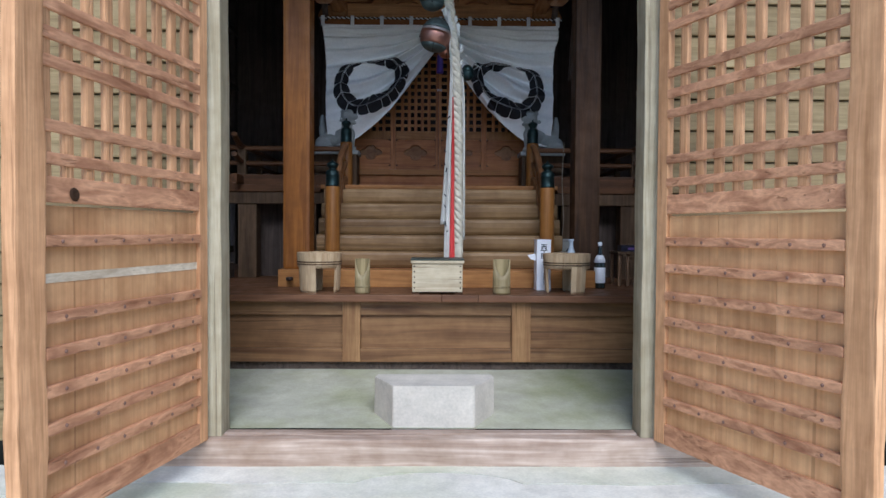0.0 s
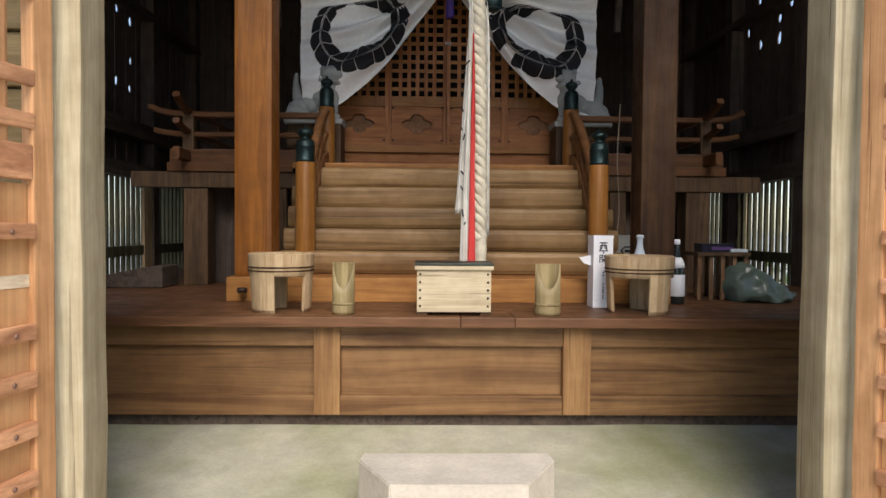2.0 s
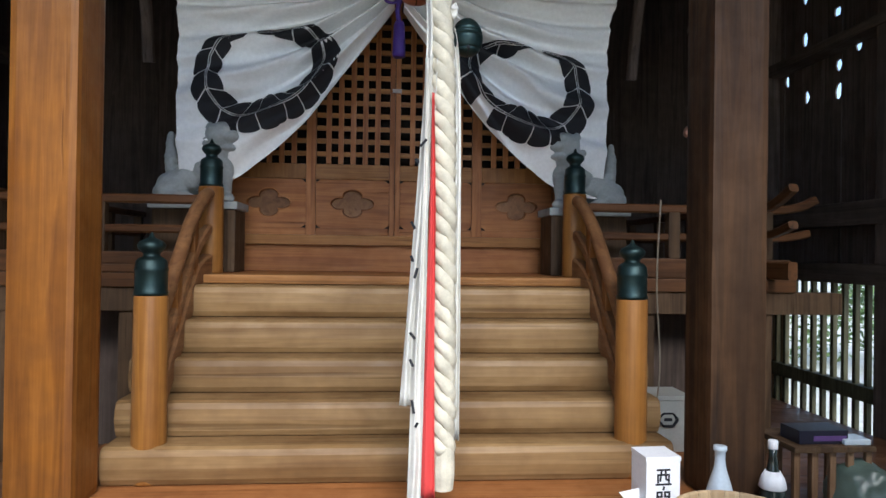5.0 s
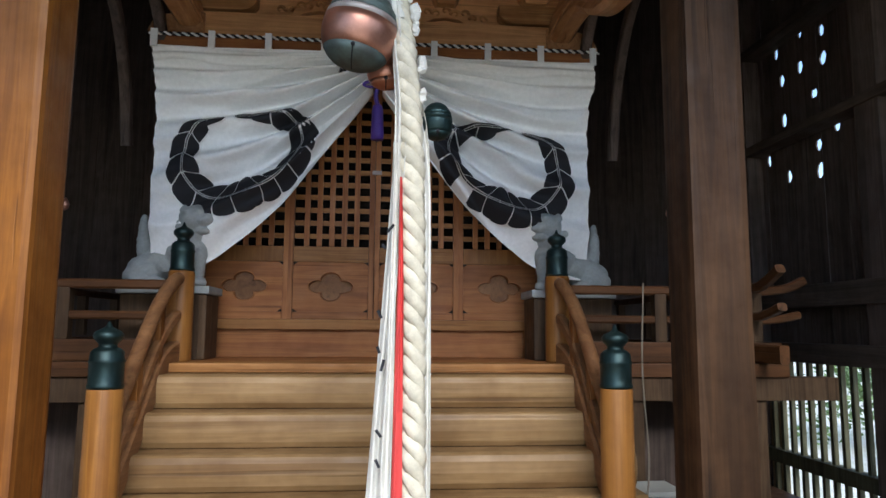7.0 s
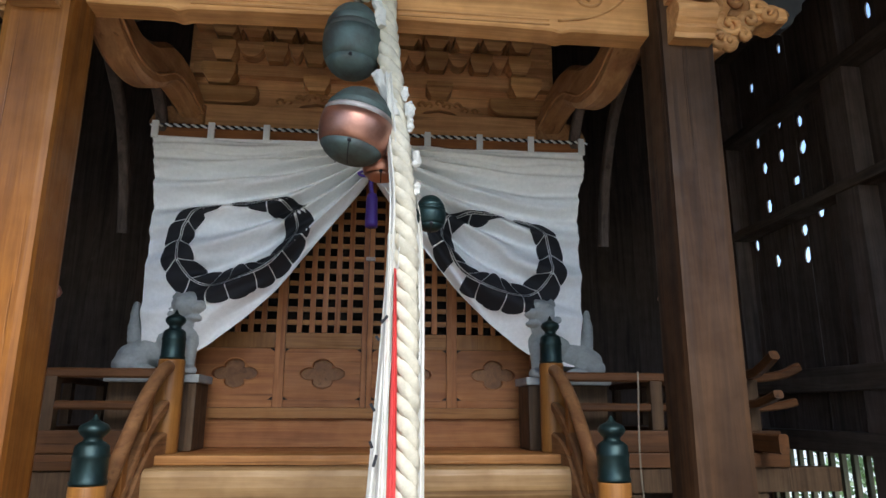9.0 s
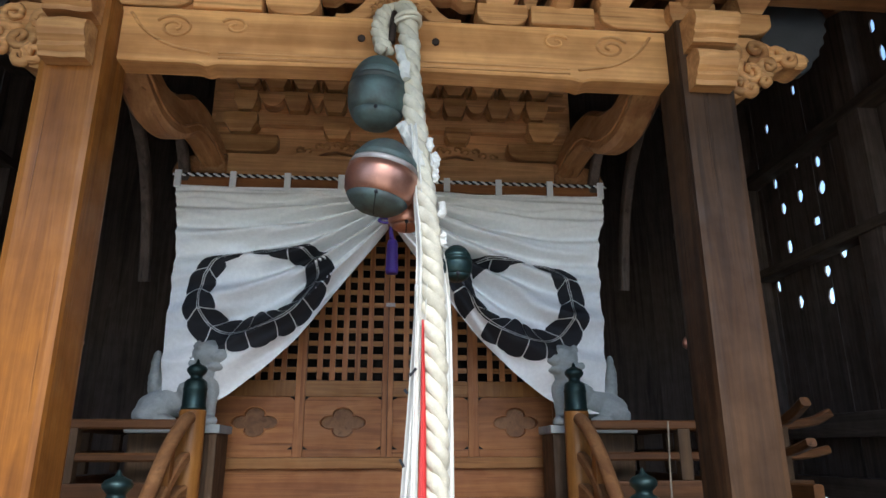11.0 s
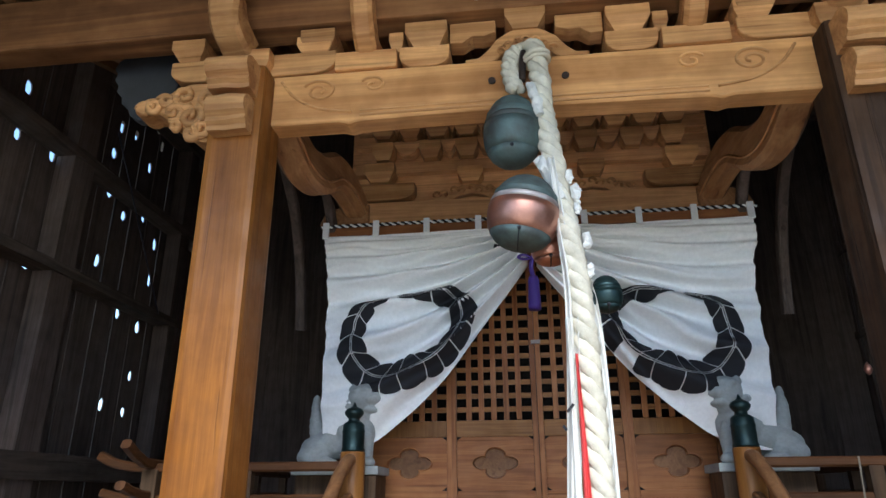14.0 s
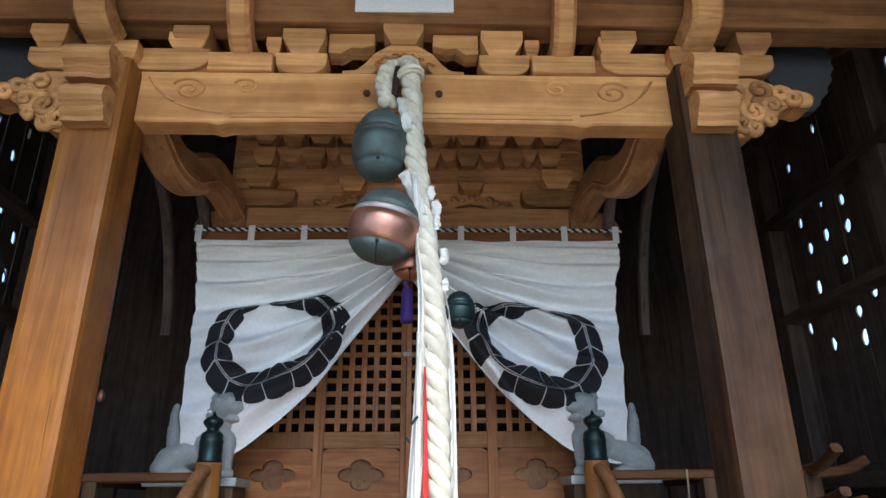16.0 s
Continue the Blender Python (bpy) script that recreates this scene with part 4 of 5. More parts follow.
PITCH = 0.0838
centres = (-0.815, -0.28, 0.262, 0.80)
for i, c in enumerate(centres):
    d = thing("lattice_door", (c, DW, 2.14), "reddish lattice shrine door with a carved quatrefoil panel", "door", group="lattice shrine doors", kind="structure")
    w = 0.2695
    for sx in (-1, 1):
        part("stile", box((c + sx * w - (0.033 if sx > 0 else 0), DW - 0.022, 2.139), (c + sx * w + (0.033 if sx < 0 else 0), DW + 0.012, 3.86), 0.004), RED_Z, d)
    part("bottom_rail", box((c - w + 0.034, DW - 0.02, 2.139), (c + w - 0.034, DW + 0.01, 2.185), 0.004), RED_X, d)
    part("middle_rail", box((c - w + 0.034, DW - 0.02, 2.50), (c + w - 0.034, DW + 0.01, 2.598), 0.004), ORANGE_Z if i in (0, 3) else HONEY_X, d)
    # panel with a sunk quatrefoil
    n = 48
    bm = bmesh.new()
    x0, x1, z0, z1 = c - w + 0.034, c + w - 0.034, 2.185, 2.50
    cz = 2.345
    def foil(a):
        r = 0.066 + 0.046 * abs(math.cos(2 * a)) ** 0.8
        return r * 1.22 * math.cos(a), r * 0.78 * math.sin(a)
    inner, outer, deep = [], [], []
    for k in range(n):
        a = 2 * math.pi * k / n
        fx, fz = foil(a)
        inner.append(bm.verts.new((c + fx, DW - 0.008, cz + fz)))
        deep.append(bm.verts.new((c + fx * 0.97, DW + 0.022, cz + fz * 0.97)))
        t = min(abs(((x1 - x0) / 2) / math.cos(a)) if abs(math.cos(a)) > 1e-6 else 9, abs(((z1 - z0) / 2) / math.sin(a)) if abs(math.sin(a)) > 1e-6 else 9)
        outer.append(bm.verts.new(((x0 + x1) / 2 + t * math.cos(a), DW - 0.008, (z0 + z1) / 2 + t * math.sin(a))))
    for k in range(n):
        m2 = (k + 1) % n
        bm.faces.new((outer[k], outer[m2], inner[m2], inner[k]))
        bm.faces.new((inner[k], inner[m2], deep[m2], deep[k]))
    pan = part("panel", bm, RED_X, d)
    bm = bmesh.new()
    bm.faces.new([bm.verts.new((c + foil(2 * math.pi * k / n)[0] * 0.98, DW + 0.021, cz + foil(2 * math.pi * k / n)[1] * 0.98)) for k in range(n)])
    # recess shade put into the colour: RED_Y is darker than the panel
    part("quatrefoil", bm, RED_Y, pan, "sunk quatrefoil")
    pts = [(c + 1.04 * foil(a)[0], DW - 0.009, cz + 1.05 * foil(a)[1]) for a in np.linspace(0, 2 * math.pi, 49)]
    part("quatrefoil_rim", tube(pts, 0.004, 5), RED_X, pan)
    # lattice
    nx = 5
    for k in range(nx):
        x = c - w + 0.034 + (2 * w - 0.068) * (k + 1) / (nx + 1)
        part("lattice_bar", box((x - 0.017, DW - 0.014, 2.6), (x + 0.017, DW + 0.0, 3.86), 0.003), RED_Z, d)
    z = 2.6 + PITCH - 0.017
    while z < 3.85:
        part("lattice_bar", box((c - w + 0.034, DW + 0.001, z - 0.016), (c + w - 0.034, DW + 0.014, z + 0.016), 0.002), HONEY_X, d)
        z += PITCH
part("latch", box((-0.03, DW - 0.04, 3.07), (0.03, DW - 0.022, 3.095), 0.003), GREYED, d, "small metal latch")

# ---- curtain ----
from mathutils.bvhtree import BVHTree

CY = 7.70
curtain = thing("curtain", (0, CY, 2.4), "white cotton shrine curtain with black leaf crests, drawn up", "curtain")


def curtain_half(s):
    nu, nv = 110, 120
    bm = bmesh.new()
    rows = []
    for j in range(nv + 1):
        v = j / nv
        # outer edge falls straight, inner end slides down to the tie
        ox = -1.335 + 0.085 * v + 0.02 * math.sin(6 * v) - (0.03 * math.exp(-((v - 0.1) / 0.07) ** 2) if s > 0 else 0.0)
        oz = 3.745 - 1.36 * v
        o = Vector((ox, oz))
        g = Vector((-0.045 + 0.02 * v, 3.735 - 0.235 * min(1, v * 1.1) - 0.01 * v))
        sagx, sagz = -0.62 - 0.22 * v, 3.735 - 0.06 * v - 1.37 * v ** 1.08
        row = []
        for i in range(nu + 1):
            u = i / nu
            p = (1 - u) ** 2 * o + 2 * u * (1 - u) * Vector((sagx, sagz)) + u * u * g
            gather = u ** 2.2
            spread = math.sin(math.pi * min(1, u * 1.05)) ** 0.7
            w = v ** 0.8 * (1 - 0.25 * v)
            y = 0.07 * (0.8 + 0.2 * u) * math.sin(2 * math.pi * (8.5 * w + 0.35 * noise.noise((u * 2.0, v * 2.4, s)))) * (0.25 + min(1, v * 4) * 0.75) * (1 - 0.8 * (1 - u) ** 4)
            y += 0.026 * math.sin(2 * math.pi * (19 * w + 0.8 * noise.noise((u * 3, v * 3, 4 + s)))) * (0.3 + 0.5 * u)
            y += 0.022 * (abs(math.sin(math.pi * (9.0 * w + 0.9 * noise.noise((u * 2.2, v * 2.6, 17 + s))))) ** 0.6 - 0.6) * (0.25 + 0.75 * math.sin(math.pi * min(1, 0.15 + u)) ** 0.5) * min(1, v * 6)
            y += 0.018 * noise.noise((p.x * 3.1, p.y * 3.1, 9 * s)) - 0.07 * spread * v * (1 - v) - 0.05 * gather * v
            y += 0.014 * math.sin(2 * math.pi * (3.0 * u + 0.5 * v)) * (1 - u) * v
            row.append(bm.verts.new((s * -p.x, CY + y, p.y)))
        rows.append(row)
    for p, q in zip(rows, rows[1:]):
        for k in range(nu):
            bm.faces.new((p[k], p[k + 1], q[k + 1], q[k]))
    return bm


def crest(s, tree, cx, cz, scale, cloth):
    """Leaves of a ring-shaped sprig crest, dyed on the cloth: patches laid 4 mm over its folds."""
    outer = (0.385, 0.50, 0.31, 0.295, 0.385, 0.43, 0.435, 0.365, 0.315, 0.32)
    inner = (0.235, 0.315, 0.235, 0.225, 0.255, 0.245, 0.215, 0.14, 0.105, 0.15)

    def at(rs, a):
        f = a / 36.0 % 10
        k = int(f)
        f -= k
        q = [rs[(k + d) % 10] for d in (-1, 0, 1, 2)]
        return 0.5 * (2 * q[1] + (q[2] - q[0]) * f + (2 * q[0] - 5 * q[1] + 4 * q[2] - q[3]) * f * f + (3 * q[1] - q[0] - 3 * q[2] + q[3]) * f ** 3)

    def patch(fun, na=9, nr=9):
        bm = bmesh.new()
        grid = []
        for i in range(na):
            line = []
            for j in range(nr):
                a, r = fun(i / (na - 1), j / (nr - 1))
                x = cx - s * scale * r * math.cos(math.radians(a))
                z = cz + scale * r * math.sin(math.radians(a))
                hit = tree.ray_cast(Vector((x, CY - 0.6, z)), Vector((0, 1, 0)))
                if hit[0] is None:
                    return bm.free()
                line.append(hit[0] + Vector((0, -0.009, 0)))
            grid.append(line)
        vs = [[bm.verts.new(p) for p in line] for line in grid]
        for p, q in zip(vs, vs[1:]):
            for k in range(nr - 1):
                bm.faces.new((p[k], p[k + 1], q[k + 1], q[k]))
        part("leaf_print", bm, INK, cloth, smooth=True)

    leaves = 16
    start, end = 109, 461
    step = (end - start) / leaves
    for k in range(leaves):
        a0, a1 = start + step * k, start + step * (k + 1)
        lean = 7 if (a0 + a1) / 2 < 290 else -7
        tip = 0.55 if k in (0, leaves - 1) else 1.0
        def half(lo, hi, sign):
            def fun(p, q):
                a = a0 + 0.55 + (a1 - a0 - 1.1) * p
                swell = (1 - abs(2 * p - 1) ** 3.0)
                r0, r1 = at(inner, a), at(outer, a)
                mid = r0 + 0.5 * (r1 - r0)
                gap = 0.0075
                if sign > 0:
                    b = mid + gap
                    e = b + (r1 - b) * (0.86 + 0.14 * swell) * tip
                else:
                    b = mid - gap
                    e = b - (b - r0) * (0.84 + 0.16 * swell) * tip
                r = b + (e - b) * q
                return a + lean * q * (1 if sign > 0 else 1), r
            return fun
        patch(half(0, 1, 1))
        patch(half(0, 1, -1))
    # the rib between the rows
    for k in range(24):
        a0 = start + 3 + (end - start - 6) * k / 24
        a1 = start + 3 + (end - start - 6) * (k + 0.94) / 24
        patch(lambda p, q: (a0 + (a1 - a0) * p, at(inner, a0 + (a1 - a0) * p) + (0.5) * (at(outer, a0 + (a1 - a0) * p) - at(inner, a0 + (a1 - a0) * p)) + (q - 0.5) * 0.006), 4, 2)


for s in (-1, 1):
    bm = curtain_half(s)
    tree = BVHTree.FromBMesh(bm)
    half = part("cloth", bm, CLOTH, curtain, smooth=True)
    crest(s, tree, 0.79 * s * (0.985 if s > 0 else 1), 3.06 - (0.03 if s > 0 else 0), 0.97, half)
    if s < 0:
        for x, z, w, h, r in ((-0.225, 3.60, 0.02, 0.05, 15), (-0.20, 3.605, 0.016, 0.02, -30), (-0.165, 3.63, 0.02, 0.05, -20), (-0.145, 3.632, 0.03, 0.014, 20)):
            hit = tree.ray_cast(Vector((x, CY - 0.6, z)), Vector((0, 1, 0)))
            if hit[0] is not None:
                bm = bmesh.new()
                box((-w / 2, -0.002, -h / 2), (w / 2, 0.0, h / 2), 0, bm, Matrix.Translation(hit[0] + Vector((0, -0.012, 0))) @ pose(0, 0, 0, 0, r, 0))
                part("ink_stroke", bm, INK, half, "black ink stroke")
part("rod_board", box((-1.34, CY + 0.04, 3.755), (1.36, CY + 0.07, 3.83), 0.004), RED_X, curtain)
for c, mat, ph in (("dark_strand", INK, 0.0), ("white_strand", CLOTH, math.pi)):
    pts = [(x, CY + 0.02 + 0.006 * math.cos(x * 120 + ph), 3.82 + 0.006 * math.sin(x * 120 + ph)) for x in np.linspace(-1.36, 1.38, 460)]
    part(c, tube(pts, 0.0068, 6), mat, curtain, smooth=True)
for k in range(9):
    x = -1.325 + 2.66 * k / 8
    part("loop", box((x - 0.02, CY - 0.004, 3.73), (x + 0.02, CY + 0.012, 3.84), 0.003), CLOTH, curtain)
tas = thing("tassel", (-0.005, CY - 0.09, 3.18), "long purple silk tassel tying the curtain", "tassel")
part("skirt", lathe([(0.0, 0), (0.036, 0.0), (0.038, 0.02), (0.033, 0.18), (0.026, 0.205), (0.0, 0.21)], (0.0, CY - 0.09, 3.18), 20), PURPLE, tas, smooth=True)
part("cords", tube(bezier([(0.0, CY - 0.09, 3.38), (-0.01, CY - 0.09, 3.45), (0.005, CY - 0.1, 3.52)], 6), 0.014, 8), PURPLE, tas, smooth=True)
part("bow", tube(bezier([(0.0, CY - 0.1, 3.50), (-0.05, CY - 0.11, 3.52), (-0.085, CY - 0.11, 3.505), (-0.05, CY - 0.11, 3.49), (0.0, CY - 0.1, 3.50)], 6), 0.008, 6), PURPLE, tas, smooth=True)
part("bow", tube(bezier([(0.0, CY - 0.1, 3.52), (0.04, CY - 0.11, 3.56), (0.06, CY - 0.11, 3.52), (0.02, CY - 0.11, 3.50)], 6), 0.01, 6), PURPLE, tas, smooth=True)

# ---- guardian statues on pedestals behind the railing ----
for s in (-1, 1):
    ped = thing("statue_pedestal", (1.17 * s, 7.78, 1.905), "weathered grey wooden pedestal under a guardian statue", "pedestal", group="statue pedestals")
    part("body", box((min(0.93 * s, 1.40 * s), 7.64, 1.905), (max(0.93 * s, 1.40 * s), 7.92, 2.27), 0.015), UNDER_Z, ped)
    part("top", box((min(0.915 * s, 1.42 * s), 7.62, 2.27), (max(0.915 * s, 1.42 * s), 7.94, 2.315), 0.008), STATUE, ped, "grey stone slab")
    bm = bmesh.new()
    z0 = 2.315
    # haunch, back, chest, forelegs, paws
    forms = [((1.31, 7.78, 0.09), (0.115, 0.12, 0.095)), ((1.335, 7.71, 0.055), (0.085, 0.07, 0.06)), ((1.22, 7.78, 0.135), (0.12, 0.10, 0.095)), ((1.13, 7.77, 0.19), (0.10, 0.10, 0.105)),
             ((1.055, 7.76, 0.22), (0.095, 0.105, 0.16)), ((1.00, 7.69, 0.11), (0.04, 0.042, 0.12)), ((1.085, 7.69, 0.10), (0.042, 0.045, 0.11)), ((0.99, 7.66, 0.02), (0.052, 0.055, 0.032)), ((1.09, 7.655, 0.02), (0.052, 0.055, 0.032)), ((1.24, 7.69, 0.025), (0.07, 0.05, 0.03))]
    # head with brow, muzzle, jaw and ears
    forms += [((1.03, 7.72, 0.385), (0.10, 0.10, 0.085)), ((0.975, 7.68, 0.375), (0.062, 0.062, 0.035)), ((0.985, 7.685, 0.315), (0.052, 0.055, 0.024)), ((1.045, 7.735, 0.31), (0.088, 0.092, 0.085)), ((0.955, 7.655, 0.398), (0.026, 0.026, 0.02)), ((1.005, 7.655, 0.425), (0.03, 0.026, 0.022)), ((1.065, 7.65, 0.42), (0.03, 0.026, 0.022)), ((1.10, 7.72, 0.43), (0.028, 0.022, 0.042)), ((1.0, 7.76, 0.455), (0.04, 0.04, 0.025))]
    # mane curls down the neck
    for k in range(9):
        a = 0.55 + 0.42 * k
        forms.append(((1.085 + 0.045 * math.cos(a), 7.68 + 0.012 * (k % 3), 0.30 + 0.085 * math.sin(a)), (0.03, 0.03, 0.03)))
    # upright tail
    for k in range(7):
        t = k / 6
        forms.append(((1.325 + 0.05 * t - 0.03 * t * t, 7.79, 0.17 + 0.20 * t), (0.05 - 0.024 * t, 0.04 - 0.015 * t, 0.05)))
    for at, size in forms:
        joined(bm, blob((at[0] * s, at[1], z0 + at[2]), size, 3))
    lumpy(bm, 0.006, 16, s)
    lumpy(bm, 0.004, 42, s)
    for v in bm.verts:
        v.co.z = max(v.co.z, z0)
    st = solid("guardian_statue", bm, STATUE, "grey stone guardian dog statue on its pedestal", "statue", at=(1.17 * s, 7.78, z0), group="guardian dog statues", smooth=True)
    rm = st.modifiers.new("merge", "REMESH")
    rm.mode, rm.voxel_size, rm.use_smooth_shade = "VOXEL", 0.0065, True

# ---- front canopy: pillars, rainbow beam, brackets ----
PY = 6.268
# the east pillar takes a darker, browner wood than the west one
for s, x0, x1, mat, lab in ((-1, -1.455, -1.205, HONEY_Z, "square honey-coloured chamfered timber pillar"), (1, 1.245, 1.483, BROWN_Z, "square dark brown timber pillar with grain")):
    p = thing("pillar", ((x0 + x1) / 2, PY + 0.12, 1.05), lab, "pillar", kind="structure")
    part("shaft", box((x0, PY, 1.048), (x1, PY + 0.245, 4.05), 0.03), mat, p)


def masu(x, y, z, w, h, d, mat=None, parent=None, name="bearing_block"):
    """A bearing block: square above, cupped in below."""
    bm = bmesh.new()
    rows = []
    for k, zz in ((0.62, 0.0), (0.7, 0.12 * h), (0.86, 0.32 * h), (1.0, 0.5 * h), (1.0, h)):
        rows.append([bm.verts.new((x + a * w / 2 * k, y + b * d / 2 * k, z + zz)) for a, b in ((-1, -1), (1, -1), (1, 1), (-1, 1))])
    for p, q in zip(rows, rows[1:]):
        for i in range(4):
            bm.faces.new((p[i], p[(i + 1) % 4], q[(i + 1) % 4], q[i]))
    bm.faces.new(rows[0][::-1])
    bm.faces.new(rows[-1])
    bmesh.ops.bevel(bm, geom=[e for e in bm.edges if e.verts[0].co.z == e.verts[1].co.z and abs(e.verts[0].co.z - z - h) < 1e-4], offset=0.004, segments=1, affect="EDGES")
    return part(name, bm, mat or CARVED, parent)


def arm(x0, x1, y, z, h, d, parent, name="bracket_arm"):
    """A boat-shaped bracket arm with rounded lower ends."""
    c, n = min(0.12, (x1 - x0) * 0.3), 6
    out = [(x0, z + h), (x0, z + 0.55 * h)]
    out += [(x0 + c * (1 - math.cos(t)), z + 0.55 * h * (1 - math.sin(t))) for t in np.linspace(0.2, math.pi / 2, n)]
    out += [(x1 - c * (1 - math.cos(t)), z + 0.55 * h * (1 - math.sin(t))) for t in np.linspace(math.pi / 2, 0.2, n)]
    out += [(x1, z + 0.55 * h), (x1, z + h)]
    return part(name, prism(out, y - d / 2, y + d / 2, 0.004), CARVED, parent)


beam = thing("rainbow_beam", (0, 6.46, 3.7), "carved honey-coloured transverse beam between the pillars", "beam", kind="structure")
BY0, BY1, BZ0, BZ1 = 6.385, 6.51, 3.782, 4.055
xs = np.linspace(-1.25, 1.25, 61)
low = [(x, BZ0 + (0.014 - 0.012 * (x / 0.8) ** 2 if abs(x) < 0.8 else -0.018 * math.exp(-((abs(x) - 0.82) / 0.03) ** 2) + 0.004)) for x in xs]
part("beam_body", prism(low + [(1.25, BZ1), (-1.25, BZ1)], BY0, BY1, 0.008), BEAM_X, beam)
for z, h in ((BZ0 + 0.022, 0.007), (BZ0 + 0.046, 0.005)):
    part("moulding", tube([(x, BY0 - 0.001, z + 0.01 * math.cos(x)) for x in np.linspace(-0.78, 0.78, 12)], h, 6), BEAM_X, beam)
for s in (-1, 1):
    for k, (cx, cz, r, turns) in enumerate(((0.98, 3.955, 0.06, 1.6), (0.72, 3.97, 0.045, 1.2))):
        pts = []
        for t in np.linspace(0, 1, 40):
            a = turns * 2 * math.pi * t + 0.5
            rr = r * (1 - 0.8 * t)
            pts.append((s * (cx + rr * 1.4 * math.cos(a)), BY0 - 0.002, cz + rr * math.sin(a)))
        part("scroll_carving", tube(pts, 0.007, 6), BEAM_X, beam, smooth=True)
    pts = bezier([(s * 1.17, BY0 - 0.002, 4.02), (s * 1.10, BY0 - 0.002, 3.93), (s * 0.98, BY0 - 0.002, 3.86), (s * 0.82, BY0 - 0.002, 3.83)], 8)
    part("scroll_carving", tube(pts, 0.007, 6), BEAM_X, beam, smooth=True)
for x in (-0.165, 0.168):
    bm = lathe([(0, 0), (0.017, 0), (0.017, 0.01), (0, 0.012)], (0, 0, 0), 12)
    bm.transform(pose(x, BY0, 3.94, 90, 0, 0))
    part("peg", bm, IRON, beam)

def nose_block(x0, x1, z0, z1, tip):
    """A projecting beam end with an ogee face: rounded above, coved below, grooved across."""
    h = z1 - z0
    prof = [(PY + 0.02, z0), (tip + 0.055, z0), (tip + 0.05, z0 + 0.12 * h), (tip + 0.03, z0 + 0.2 * h), (tip + 0.034, z0 + 0.32 * h), (tip + 0.012, z0 + 0.42 * h), (tip, z0 + 0.58 * h), (tip + 0.004, z0 + 0.76 * h), (tip + 0.02, z0 + 0.9 * h), (tip + 0.05, z1), (PY + 0.02, z1)]
    bm = bmesh.new()
    ends = [[bm.verts.new((x, y, z)) for y, z in prof] for x in np.linspace(x0, x1, 9)]
    for p, q in zip(ends, ends[1:]):
        for k in range(len(prof)):
            n = (k + 1) % len(prof)
            bm.faces.new((p[k], p[n], q[n], q[k]))
    bm.faces.new(ends[0])
    bm.faces.new(ends[-1][::-1])
    return lumpy(bm, 0.008, 11, x0 + z0)


upper = thing("bracket_complex", (0, 6.46, 4.05), "carved honey-coloured bracket sets over the transverse beam", "brackets", kind="structure")
UY = 6.46
for s in (-1, 1):
    # capital blocks over the pillar
    px = -1.33 if s < 0 else 1.364
    # carved nose pointing forward out of the pillar
    for z0, z1, w, tip in ((3.672, 3.845, 0.18, PY - 0.12), (3.865, 4.02, 0.20, PY - 0.15)):
        part("front_nose_block", nose_block(px - w / 2, px + w / 2, z0, z1, tip), CARVED, upper)
    masu(px - s * 0.12 * 0, UY - 0.02, 4.05, 0.22, 0.13, 0.24, CARVED, upper, "capital_block")
    arm(px - 0.42, px + 0.42, UY - 0.02, 4.045 + 0.02, 0.12, 0.11, upper)
    for dx in (-0.33, 0.33):
        masu(px + dx, UY - 0.02, 4.186, 0.17, 0.11, 0.17, CARVED, upper)
    # seat block and forward arm over the beam
    sx = 0.76 * s
    part("seat_block", box((sx - 0.15, UY - 0.09, 4.057), (sx + 0.15, UY + 0.09, 4.155), 0.008), CARVED, upper)
    pts = bezier([(sx, UY + 0.1, 4.22), (sx, UY - 0.05, 4.20), (sx, UY - 0.14, 4.27), (sx, UY - 0.20, 4.42), (sx, UY - 0.18, 4.6)], 5)
    part("forward_arm", bar(pts, 0.105, 0.13, 0.02), CARVED, upper)
    masu(1.02 * s, UY - 0.01, 4.165, 0.17, 0.10, 0.17, CARVED, upper)
    part("tie_bar", box((min(0.91 * s, 1.26 * s), UY - 0.05, 4.057), (max(0.91 * s, 1.26 * s), UY + 0.05, 4.165), 0.006), RED_X, upper)
    arm(min(0.36 * s, 0.60 * s), max(0.36 * s, 0.60 * s), UY - 0.01, 4.057, 0.11, 0.13, upper, "small_arm")
    masu(0.47 * s, UY - 0.01, 4.17, 0.2, 0.12, 0.18, CARVED, upper)
    masu(0.62 * s, UY - 0.0, 4.17, 0.07, 0.10, 0.12, CARVED, upper)
    # cloud-carved board between blocks
    bm = prism([(0.14 * s, 4.30), (0.36 * s, 4.30), (0.36 * s, 4.19), (0.30 * s, 4.185), (0.25 * s, 4.22), (0.2 * s, 4.215), (0.14 * s, 4.235)], UY - 0.05, UY + 0.05, 0.003)
    part("cloud_carving", bm, CARVED, upper)
    pts = bezier([(1.38 * s, UY - 0.10, 4.20), (1.40 * s, UY - 0.22, 4.28), (1.40 * s, UY - 0.26, 4.42), (1.40 * s, UY - 0.22, 4.62)], 6)
    part("forward_arm", bar(pts, 0.15, 0.14, 0.02), CARVED, upper)
